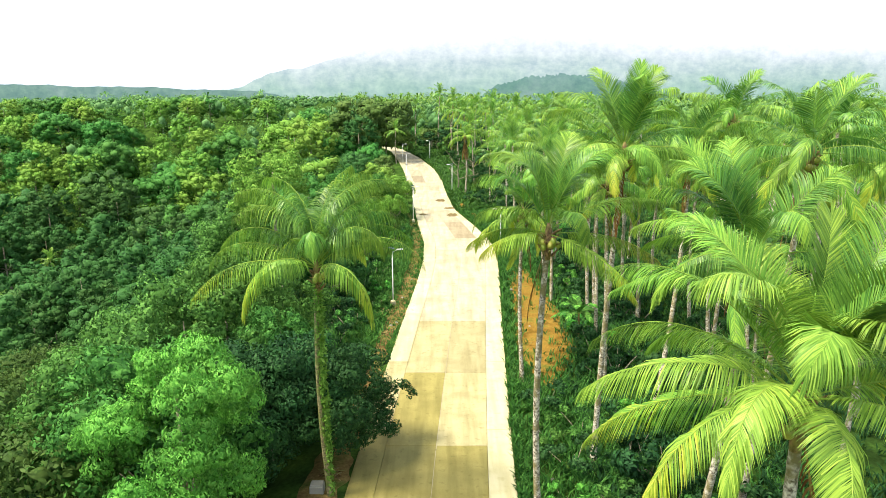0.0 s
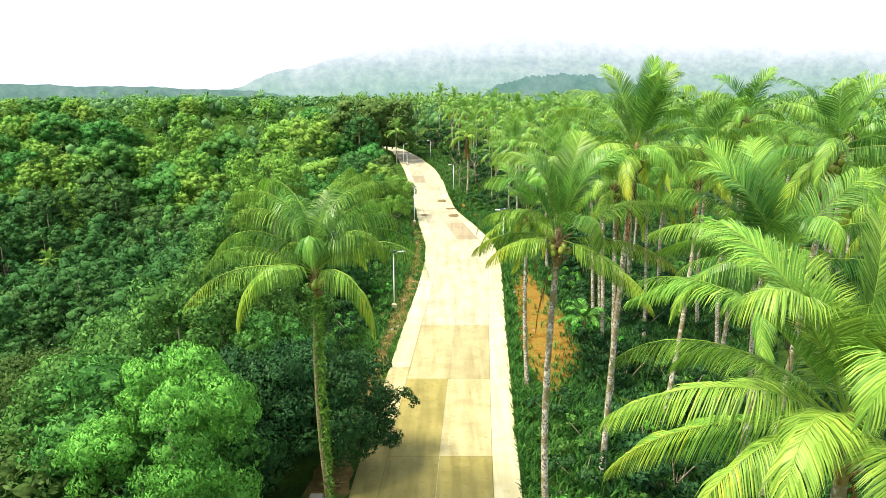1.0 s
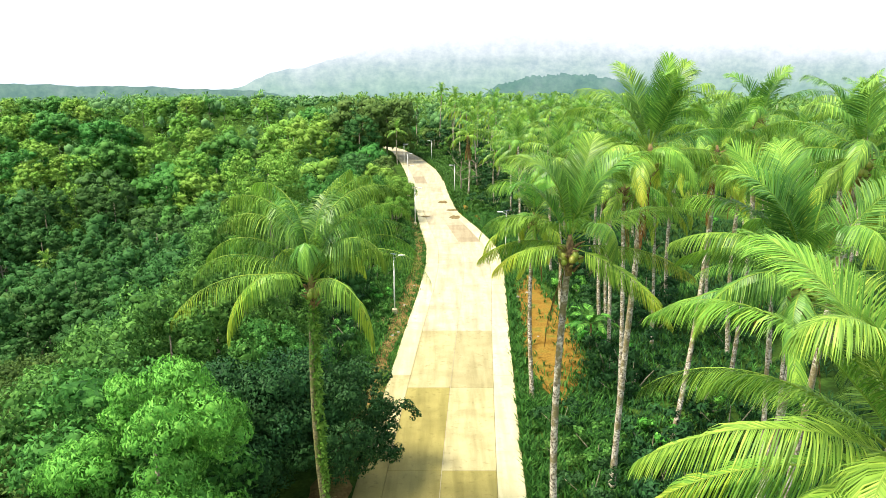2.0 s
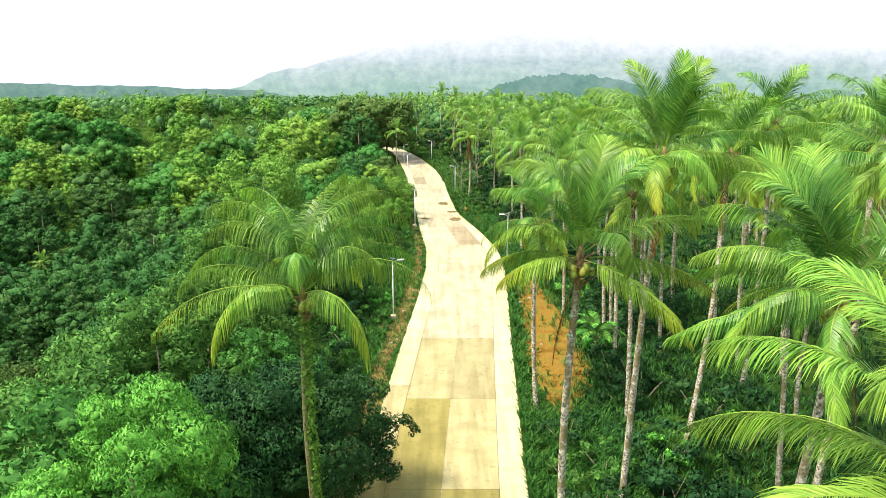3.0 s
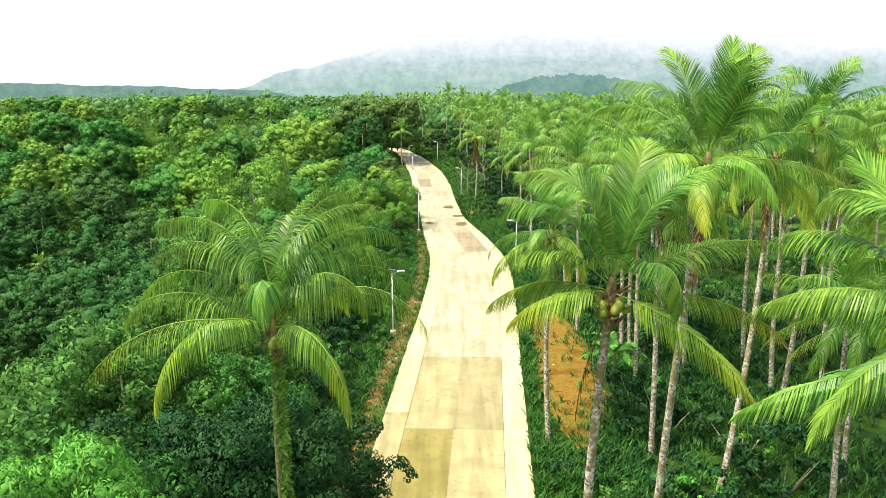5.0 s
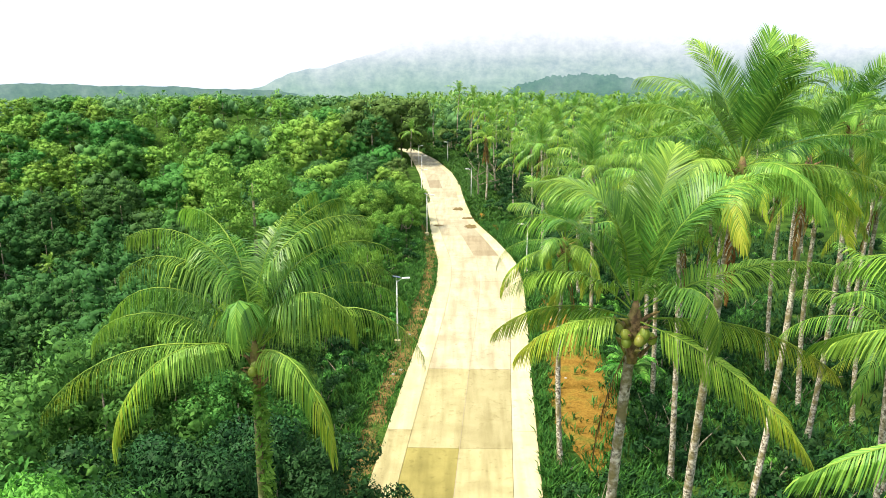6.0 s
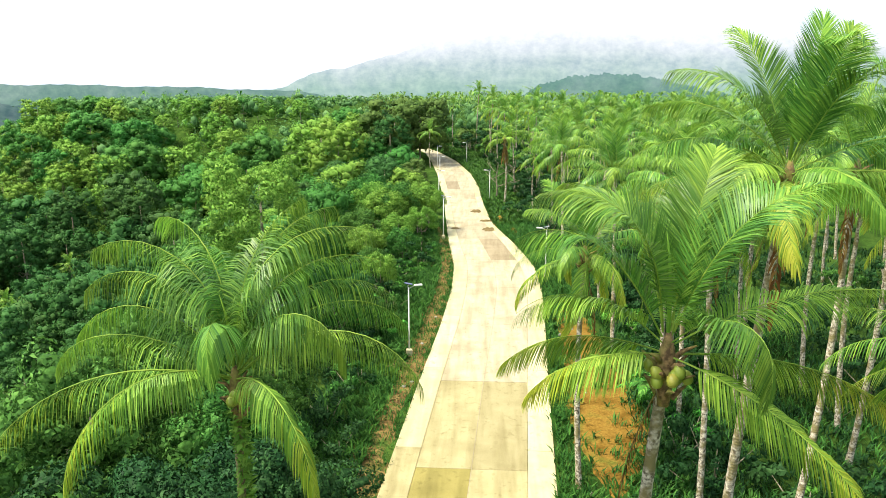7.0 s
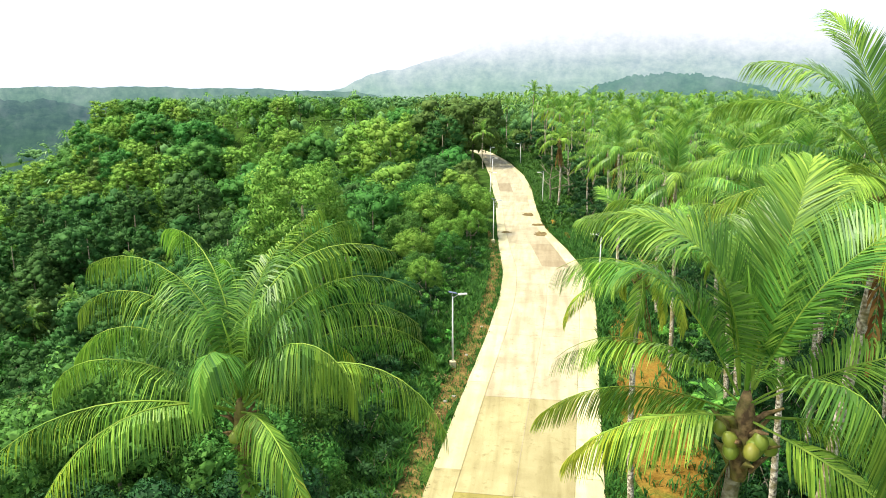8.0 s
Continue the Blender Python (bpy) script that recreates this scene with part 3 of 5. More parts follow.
def palm(name_label, base, top, fronds, nuts, seed, bark=PALM_BARK, thick=0.17, detail=74, dry=2, size=1.0, blade=0.042, hang=0.55, deep=48):
    """A coconut palm with its own leaves; fronds: rows of azimuth, elevation, droop, length."""
    rng = random.Random(seed)
    thing = new("coconut_palm")
    thing.location = base
    tagged(thing, name_label, "palm tree", "coconut palms")
    up = Vector(top) - Vector(base)
    child("trunk", trunk_mesh("trunk", (0, 0, -0.6), up, thick, thick * 0.72, bark, seed), thing)
    boot = child("leaf_base", BOOT, thing, "fibrous brown collar of old leaf stalks")
    boot.location = up + Vector((0, 0, -0.1))
    for k, (az, el, dr, ln) in enumerate(fronds):
        ln *= size
        old = el < (36 if hang > 0.8 else 15)
        ob = child("frond", frond_mesh("frond", ln, el, dr, detail, blade, (1.3 if hang > 0.8 else 1.12) if el > 52 else (1.2 if hang > 0.8 else 0.98), 0.3 + 2.0 * hang, YOUNG3 if el > deep else AGED3 if old else GREEN3, seed * 50 + k, sway=rng.uniform(-0.12, 0.12)), thing,
                   "yellow-tipped older frond" if old and el <= deep else "")
        ob.matrix_basis = Matrix.Translation(up + Vector((math.cos(radians(az)) * 0.12, math.sin(radians(az)) * 0.12, 0.1 + 0.5 * max(0, el) / 80))) @ pose(0, 0, 0, 0, 0, az) @ pose(0, 0, 0, rng.uniform(-1, 1) * (10 if hang > 0.8 else 26), 0, 0)
    spear = child("spear_leaf", SPEAR, thing, "pale yellow-green folded young leaf")
    spear.matrix_basis = Matrix.Translation(up + Vector((0, 0, 0.3))) @ pose(0, 0, 0, 0, 0, rng.uniform(200, 340))
    for k in range(dry):
        ob = child("dry_frond", DRY_FRONDS[k % len(DRY_FRONDS)], thing, "brown dead frond hanging by the trunk")
        ob.matrix_basis = Matrix.Translation(up + Vector((0, 0, -0.3))) @ pose(0, 0, 0, 0, 0, rng.uniform(0, 360))
    for k in range(nuts):
        ob = child("coconut", NUT, thing, "green coconut")
        a = rng.uniform(-2.6, -0.4) if k % 3 else rng.uniform(0, 6.28)
        r = rng.uniform(0.24, 0.42)
        ob.matrix_basis = Matrix.Translation(up + Vector((math.cos(a) * r, math.sin(a) * r, -0.08 - rng.uniform(0, 0.4)))) @ pose(0, 0, 0, rng.uniform(-30, 30), rng.uniform(-30, 30), 0) @ Matrix.Scale(0.98, 4)
    return thing


SPEAR = mesh_of("spear_leaf", *tube([(0, 0, 0), (0.05, 0, 1.0), (0.14, 0, 1.8), (0.3, 0, 2.4)], [0.035, 0.05, 0.035, 0.006], 6), PALM_LEAF, True)
DRY_FRONDS = [frond_mesh("dry_frond", 3.6, -70, 18, 16, 0.07, 0.6, 1.6, DRY3, 900 + k, segs=6) for k in range(3)]


def trunk_growth(seed, thing, top, count):
    """Small ferns and moss tufts clinging to a palm's trunk."""
    g = np.random.RandomState(seed)
    u = g.rand(count) ** 0.8
    a = g.uniform(0, 6.28, count)
    d = np.stack([np.cos(a), np.sin(a), g.uniform(-0.5, 0.5, count)], -1)
    P = np.outer(u, np.array(top)) + d * (0.11 + 0.06 * g.rand(count) + 0.04 * np.sin(u * 30 + a))[:, None]
    n = d + g.normal(scale=0.5, size=(count, 3))
    t = np.cross(n, g.normal(size=(count, 3)))
    t /= np.linalg.norm(t, axis=1)[:, None]
    b = np.cross(d, t)
    s = (0.13 * g.uniform(0.5, 1.5, count))[:, None]
    child("moss", quads_mesh("moss", np.stack([P - t * s, P + b * s * 0.4, P + t * s + d * s * 0.7, P - b * s * 0.4], 1), LEAF_LIME), thing, "olive moss and small ferns on the trunk")


def whorl(seed, count, low=-18, high=82, length=4.6):
    """Leaves of a free-growing crown, the youngest upright."""
    rng = random.Random(seed)
    rows = []
    for i in range(count):
        u = i / (count - 1)
        el = high + (low - high) * u ** 0.85 + rng.uniform(-7, 7)
        dr = 40 + 74 * min(1, u * 1.5) * (1.0 if el > -5 else 0.72) + rng.uniform(-10, 10)
        rows.append((i * 137.5 + rng.uniform(-14, 14), el, dr, length * (0.72 + 0.28 * min(1, u * 3)) * rng.uniform(0.9, 1.08)))
    return rows


# shared leaves for the palms further off
def frond_kit(pairs, width, segs, seed):
    kit = []
    for k, (el, dr, mats) in enumerate([(84, 40, YOUNG3), (70, 62, YOUNG3), (52, 78, YOUNG3), (34, 80, YOUNG3), (16, 74, YOUNG3), (-4, 60, YOUNG3), (-26, 46, AGED3)]):
        kit.append([frond_mesh("frond", 4.6, el, dr, pairs, width, 1.1, 1.5, mats, seed + k * 5 + j, 3, segs, (-0.06, 0.06)[j]) for j in range(2)])
    return kit


KIT = frond_kit(38, 0.062, 5, 700)
KIT_FAR = frond_kit(16, 0.15, 3, 760)


def plain_palm(seed, height, count, label, kit, dead):
    """A whole palm from the shared leaves, to be copied."""
    rng = random.Random(seed)
    thing = new("coconut_palm")
    tagged(thing, label, "palm tree", "coconut palms")
    top = Vector((rng.uniform(-0.9, 0.9), rng.uniform(-0.9, 0.9), height))
    child("trunk", trunk_mesh("trunk", (0, 0, -1.0), top, 0.17, 0.12, PALM_BARK, seed, 0.35, 7, 6), thing)
    for i in range(count):
        u = i / (count - 1)
        c = min(6, int(u ** 1.05 * 6.5))
        ob = child("frond", kit[c][rng.randrange(2)], thing)
        s = (0.75 + 0.3 * min(1, u * 3)) * rng.uniform(0.92, 1.08)
        ob.matrix_basis = Matrix.Translation(top + Vector((0, 0, 0.3 * (1 - u)))) @ pose(0, 0, 0, rng.uniform(-12, 12), rng.uniform(-8, 8), i * 137.5 + rng.uniform(-12, 12)) @ Matrix.Scale(s, 4)
    for k in range(dead):
        ob = child("dry_frond", DRY_FRONDS[k % 3], thing, "brown dead frond hanging by the trunk")
        ob.matrix_basis = Matrix.Translation(top + Vector((0, 0, -0.2))) @ pose(0, 0, 0, 0, 0, rng.uniform(0, 360))
    return thing


# the palms that stand nearest to the path, leaf by leaf
mossy = palm("mossy coconut palm with drooping fronds beside the concrete road", (-5.95, 31.4, -0.3), (-6.05, 30.5, 12.5), [
    (12, 87, 116, 5.6), (168, 87, 122, 5.2), (44, 86, 92, 5.2), (62, 88, 74, 4.8), (146, 86, 104, 5.2), (190, 80, 136, 4.9), (26, 76, 118, 5.4),
    (4, 66, 112, 5.0), (118, 70, 100, 4.8), (172, 52, 116, 5.0), (184, 38, 106, 5.3), (24, 48, 108, 5.2), (354, 42, 108, 5.5), (86, 60, 106, 4.8),
    (208, 22, 80, 5.6), (238, 32, 122, 5.2), (312, 24, 120, 5.0), (68, 30, 104, 4.8), (118, 32, 104, 4.8), (274, 82, 168, 3.4), (338, 66, 140, 4.4)],
    7, 11, MOSSY_BARK, 0.155, 118, 0, 1.1, 0.032, 0.92, 44)
trunk_growth(61, mossy, (-0.1, -0.9, 12.3), 1100)
palm("tall coconut palm with green nuts standing beside the road", (4.75, 28.6, 0), (4.4, 27.0, 15.0), [
    (70, 86, 46, 4.4), (168, 84, 112, 5.2), (40, 80, 66, 4.8), (14, 80, 108, 5.6), (142, 76, 96, 4.8), (172, 62, 104, 4.6), (45, 60, 90, 4.8), (178, 44, 92, 3.8), (4, 38, 52, 5.4),
    (75, 30, 76, 4.7), (190, 6, 62, 3.4), (350, 6, 46, 5.2), (312, -6, 52, 5.2), (296, 52, 150, 3.7), (152, 8, 64, 4.0)],
    9, 12, PALM_BARK, 0.17, 150, 1, 0.88, 0.03, 0.48)
palm("very tall coconut palm rising above the plantation", (8.6, 34.2, 0), (8.85, 32.5, 17.95), [
    (90, 86, 26, 3.8), (60, 80, 34, 3.9), (120, 78, 40, 3.9), (20, 72, 56, 4.1), (170, 62, 76, 4.5), (250, 76, 60, 4.0), (300, 66, 80, 4.2), (140, 48, 72, 4.6), (40, 46, 70, 4.6),
    (185, 34, 82, 4.7), (0, 32, 70, 4.8), (75, 32, 70, 4.6), (215, 20, 84, 4.4), (330, 14, 66, 4.9), (280, 20, 92, 4.0), (110, 16, 70, 4.5), (160, 8, 64, 4.6), (20, 4, 60, 4.6),
    (350, -8, 52, 4.7), (240, 2, 70, 4.2), (60, -6, 50, 4.4)],
    5, 13, PALM_BARK, 0.17, 122, 2, 1.0, 0.034, 0.45, 26)
palm("coconut palm with broad sunlit fronds near the road", (7.9, 13.9, 0), (7.6, 12.9, 14.3), [
    (100, 85, 30, 3.6), (60, 76, 50, 4.6), (135, 70, 66, 4.8), (165, 54, 80, 5.0), (20, 64, 62, 4.9), (152, 36, 84, 4.9), (186, 32, 84, 5.0), (95, 62, 70, 4.7), (45, 46, 74, 4.9), (0, 38, 72, 5.0),
    (206, 14, 78, 5.0), (120, 24, 76, 4.7), (75, 28, 74, 4.7), (240, 62, 130, 4.2), (275, 70, 150, 4.0), (310, 60, 120, 4.4), (345, 30, 84, 4.9), (172, 8, 70, 4.8), (225, 34, 100, 4.6), (290, 26, 90, 4.6),
    (30, 12, 66, 4.7), (200, 74, 110, 4.2), (330, 76, 90, 4.4), (255, 20, 88, 4.6), (260, 84, 60, 3.4)],
    6, 14, PALM_BARK, 0.18, 170, 1, 1.0, 0.027, 0.32, 74)
palm("coconut palm with arching deep green fronds", (10.2, 24.6, 0), (10.9, 22.6, 14.9), [
    (95, 86, 30, 4.2), (60, 80, 50, 4.6), (140, 80, 70, 4.6), (172, 72, 100, 4.8), (20, 70, 80, 4.8), (182, 42, 76, 4.6), (200, 22, 104, 4.8), (196, 4, 36, 5.2), (226, -12, 60, 4.4),
    (0, 40, 72, 4.8), (158, 54, 88, 4.8), (340, 20, 70, 4.8), (320, -10, 50, 4.4), (90, 40, 80, 4.6), (60, 24, 70, 4.6), (270, 62, 140, 4.0), (120, 20, 70, 4.6)],
    8, 15, PALM_BARK, 0.17, 130, 1, 1.0, 0.032, 0.5, -90)
for seed, base, top in [(21, (15.2, 30.0, 0), (15.8, 28.5, 18.2)), (22, (13.6, 39.6, 0), (15.5, 41.5, 17.2)), (23, (20.4, 47.5, 0), (20.0, 46.3, 18.9)),
                        (24, (23.4, 35.0, 0), (23.0, 33.8, 17.4)), (25, (5.95, 45.6, 0), (5.7, 46.3, 12.4)), (26, (11.6, 44.0, 0), (11.2, 45.0, 14.6)), (27, (18.0, 20.0, 0), (18.4, 19.0, 15.2))]:
    palm("coconut palm of the plantation with a full green crown", base, top, whorl(seed, 17), 5, seed, PALM_BARK, 0.16, 88, 1, 1.0, 0.038, 0.5, 14)

palm("coconut palm with a long skirt of dead brown fronds", (4.3, 127.0, 1.9), (4.2, 127.2, 12.6), whorl(31, 15, 5), 0, 31, PALM_BARK, 0.19, 26, 14, 1.0, 0.1)

PALM_KINDS = [(14.5, 18, "coconut palm of the plantation with a full green crown", 1), (16.0, 16, "slender coconut palm with an open crown", 0),
              (13.0, 19, "coconut palm with a dense low crown", 1), (15.2, 16, "coconut palm with brown hanging fronds under its crown", 4), (11.0, 16, "young coconut palm with a short trunk", 0)]
PALMS = [plain_palm(40 + k, h, n, lab, KIT, d) for k, (h, n, lab, d) in enumerate(PALM_KINDS)]
PALMS_FAR = [plain_palm(40 + k, h, n - 2, lab, KIT_FAR, d // 2) for k, (h, n, lab, d) in enumerate(PALM_KINDS)]


def put(things, i, x, y, scale=1.0, turn=None, sink=0.15):
    """A copy of one of the things on the ground at x, y."""
    rz = turn if turn is not None else (i * 97.3) % 360
    return copy_thing(things[i % len(things)], Matrix.Translation((x, y, float(land(x, y)) - sink)) @ pose(0, 0, 0, 0, 0, rz) @ Matrix.Scale(scale, 4))


def keep_scale(ob, s):
    ob.scale = (s, s, s)
    return ob


rng = random.Random(5)
spots = []
for j in range(24):
    for i in range(14):
        x, y = 12 + i * 7.6 + rng.uniform(-2.8, 2.8), 50 + j * 7.8 + rng.uniform(-2.8, 2.8)
        x += (y - 50) * -0.06
        if x > 0.72 * y + 8 or x < road_r(y) + 7.0:
            continue
        if (y > 130 and i > 7) or (y > 85 and i > 9) or j > 19:
            continue
        if rng.random() < 0.36:
            continue
        spots.append((x, y))
for k, (x, y) in enumerate(spots):
    kind = rng.randrange(5) if y < 80 else rng.choice((2, 4, 2, 4, 0))
    keep_scale(put(PALMS if y < 100 else PALMS_FAR, kind, x, y), rng.uniform(0.96, 1.12) if y < 80 else rng.uniform(0.92, 1.08))
# palms standing alone by the road further on
for x, y, s, kind in [(-12.3, 176.5, 0.8, 4), (2.5, 196, 1.0, 1), (7.5, 178, 0.95, 0), (10.5, 108, 0.85, 2), (8.8, 120, 0.8, 4), (-1.5, 214, 1.05, 1),
                      (9.5, 86, 1.0, 2), (11.8, 74, 1.15, 4), (10.8, 63, 1.05, 2), (13.5, 58, 1.0, 0), (-9, 226, 0.95, 0), (6.8, 150, 0.9, 2), (-111, 181, 0.95, 2), (-105, 171, 0.9, 0), (-119, 166, 0.9, 2), (-122, 156, 1.0, 4), (-98, 178, 0.9, 2), (-113, 160, 0.95, 0), (27.5, 40, 1.0, 0), (30, 52, 1.1, 1), (33, 29, 1.05, 3), (38, 43, 1.05, 0), (25.5, 24, 1.0, 2), (16.5, 53, 0.95, 2), (22.5, 57, 1.0, 0), (29, 34, 0.95, 2), (17.5, 36, 0.9, 2), (21, 41, 0.85, 4)]:
    keep_scale(put(PALMS if y < 130 else PALMS_FAR, kind, x, y), s)
for k, p in enumerate(PALMS + PALMS_FAR):
    p.location = (62 + 8 * (k % 5), 46 + 60 * (k // 5), float(land(62 + 8 * (k % 5), 46 + 60 * (k // 5))) - 0.2)


# ---- broadleaved trees ----
def ball(fine):
    bm = bmesh.new()
    bmesh.ops.create_icosphere(bm, subdivisions=fine, radius=1.0)
    vs = np.array([p.co[:] for p in bm.verts])
    fs = np.array([[p.index for p in f.verts] for f in bm.faces])
    bm.free()
    return vs, fs


BALL_V, BALL_F = ball(1)


def lobes(rng, count, rx, rz, z0, small=0.22, large=0.40, sunk=0.5):
    """Centres and radii of the leafy masses of a crown."""
    out = [(np.array([0, 0, z0]), rx * 0.66, rz * 0.74)]
    for i in range(count):
        a, u = i * 2.4 + rng.uniform(-0.5, 0.5), -0.7 + 1.65 * ((i + rng.random()) / count)
        s = rng.uniform(small, large)
        r = rx * (1 - s * sunk) * math.sqrt(max(0.04, 1 - u * u * 0.93)) * rng.uniform(0.8, 1.12)
        out.append((np.array([math.cos(a) * r, math.sin(a) * r, z0 + u * rz * (1 - s * 0.7)]), rx * s, rz * s * 0.9))
    return out


def clumps(rng, blobs, per, k0=0.40, k1=0.66):
    """Breaks each leafy mass up into smaller tufts over its outer side."""
    out, mid = [blobs[0]], Vector(blobs[0][0])
    for c, r, rz in blobs[1:]:
        away = (Vector(c) - mid).normalized()
        for k in range(per):
            d = Vector((rng.gauss(0, 1), rng.gauss(0, 1), rng.gauss(0.25, 0.8))).normalized() + away * 0.45 + Vector((0, 0, 0.15))
            d.normalize()
            q = r * rng.uniform(k0, k1)
            out.append((np.array(c) + np.array([d.x * r, d.y * r, d.z * rz]) * rng.uniform(0.55, 0.98), q, q * rng.uniform(0.62, 0.9)))
    return out


def leaf_cloud(seed, blobs, count, size, droop=0.25, narrow=0.5, apart=False):
    """Loose leaves over the outer shell of the leafy masses; also the way each mass faces there."""
    g = np.random.RandomState(seed)
    w = np.array([b[1] ** 2 for b in blobs])
    w[0] *= (0.0 if len(blobs) > 17 else 0.25) if apart else 0.5
    A, B = np.array([b[0] for b in blobs]), np.array([[b[1], b[1], b[2]] for b in blobs])
    tries = count * 3 if apart else count
    pick = g.choice(len(blobs), tries, p=w / w.sum())
    d = g.normal(size=(tries, 3))
    d[:, 2] = np.where(d[:, 2] < 0, d[:, 2] * 0.6, d[:, 2])
    d /= np.linalg.norm(d, axis=1)[:, None]
    if apart:
        deep = g.random(tries) < 0.16
        Q = A[pick] + d * B[pick]
        hidden = np.zeros(tries, dtype=bool)
        for k in range(len(blobs)):
            inside = (((Q - A[k]) / (B[k] * 0.93)) ** 2).sum(1) < 1
            hidden |= inside & (pick != k)
        keep = np.nonzero(~hidden | deep)[0][:count]
        pick, d = pick[keep], d[keep]
        count = len(keep)
    C, R = A[pick], B[pick]
    lump = 1 + 0.10 * np.sin(d[:, 0] * 6 + pick) * np.sin(d[:, 1] * 5 + pick * 2) + 0.12 * np.sin(d[:, 2] * 9 + pick)
    P = C + d * R * (lump * (g.uniform(0.92, 1.08, count) if apart else g.uniform(0.84, 1.14, count)))[:, None]
    nrm = d + g.normal(scale=0.45, size=(count, 3)) + np.array([0, 0, 0.35])
    nrm /= np.linalg.norm(nrm, axis=1)[:, None]
    t = np.cross(nrm, g.normal(size=(count, 3)))
    t /= np.linalg.norm(t, axis=1)[:, None]
    t[:, 2] -= droop
    b = np.cross(nrm, t)
    L = (size * g.uniform(0.6, 1.35, count))[:, None]
    W = L * narrow
    q = np.stack([P - t * L * 0.5, P + b * W * 0.5 + nrm * L * 0.06, P + t * L * 0.5 - nrm * L * 0.08, P - b * W * 0.5 + nrm * L * 0.06], 1)
    face = np.cross(q[:, 2] - q[:, 0], q[:, 3] - q[:, 1])
    turn = (face * d).sum(1) < 0
    q[turn] = q[turn][:, ::-1]
    whole = P - A[0]
    whole /= np.linalg.norm(whole, axis=1)[:, None] + 1e-6
    soft = d * 0.58 + whole * 0.26 + nrm * 0.16 if apart else d * 0.84 + nrm * 0.16
    return q, soft / np.linalg.norm(soft, axis=1)[:, None]


def inner_mass(seed, blobs, k=0.4):
    """Lumpy leafy masses inside the loose leaves: vertices, triangles, facings."""
    g = np.random.RandomState(seed)
    vs, fs, ns, o = [], [], [], 0
    for c, r, rz in blobs:
        f = 1 + 0.16 * np.sin(BALL_V[:, 0] * 5 + g.uniform(0, 6)) * np.sin(BALL_V[:, 1] * 5 + g.uniform(0, 6)) + g.uniform(-0.1, 0.1, len(BALL_V))
        vs.append(c + BALL_V * np.array([r, r, rz]) * (k * f)[:, None])
        fs.append(BALL_F + o)
        ns.append(BALL_V)
        o += len(BALL_V)
    return np.concatenate(vs), np.concatenate(fs), np.concatenate(ns)


def tuft_mass(seed, tufts, k):
    """Ragged cores of the tufts, each a few bent facets."""
    g = np.random.RandomState(seed)
    vs, fs, ns, o = [], [], [], 0
    mid = np.array(tufts[0][0])
    for c, r, rz in tufts[1:]:
        vs.append(c + BALL_V * np.array([r, r, rz]) * (k * g.uniform(0.55, 1.2, len(BALL_V)))[:, None])
        fs.append(BALL_F + o)
        n = BALL_V * 0.6 + (c - mid) / (np.linalg.norm(c - mid) + 1e-6) * 0.4 + g.normal(scale=0.25, size=BALL_V.shape)
        ns.append(n / np.linalg.norm(n, axis=1)[:, None])
        o += len(BALL_V)
    return np.concatenate(vs), np.concatenate(fs), np.concatenate(ns)


def foliage_mesh(name, mass, leaves, facing, mat):
    """One mesh of inner masses and loose leaves, shaded by the way they face."""
    mv, mf, mn = mass
    n = len(leaves)
    co = np.concatenate([mv, leaves.reshape(-1, 3)]).astype(np.float32)
    loops = np.concatenate([mf.reshape(-1), len(mv) + np.arange(n * 4)]).astype(np.int32)
    starts = np.concatenate([np.arange(len(mf)) * 3, len(mf) * 3 + np.arange(n) * 4]).astype(np.int32)
    me = bpy.data.meshes.new(name)
    me.vertices.add(len(co))
    me.vertices.foreach_set("co", co.reshape(-1))
    me.loops.add(len(loops))
    me.loops.foreach_set("vertex_index", loops)
    me.polygons.add(len(starts))
    me.polygons.foreach_set("loop_start", starts)
    me.materials.append(mat)
    me.polygons.foreach_set("use_smooth", np.ones(len(starts), dtype=bool))
    me.update()
    me.validate()
    me.normals_split_custom_set_from_vertices(np.concatenate([mn, np.repeat(facing, 4, 0)]).tolist())
    return me


def limbs(rng, height, z0, rx, thick, blobs, lean=0.3):
    """Trunk with limbs that reach into the leafy masses."""
    fork = Vector((rng.uniform(-lean, lean), rng.uniform(-lean, lean), z0 * 0.62))
    parts = [tube([(0, 0, -1.0), (0, 0, 0.2), fork * 0.55, fork, Vector((fork.x, fork.y, z0 + 0.2 * height))], [thick * 1.5, thick * 1.1, thick * 0.9, thick * 0.75, thick * 0.2], 6)]
    for c, r, rz in blobs[1:8]:
        e = fork.lerp(Vector(c), 0.62)
        m = fork.lerp(e, 0.5) + Vector((0, 0, -0.06 * height))
        parts.append(tube([fork * 0.92, m, e], [thick * 0.5, thick * 0.33, thick * 0.1], 4))
    return join(*parts)


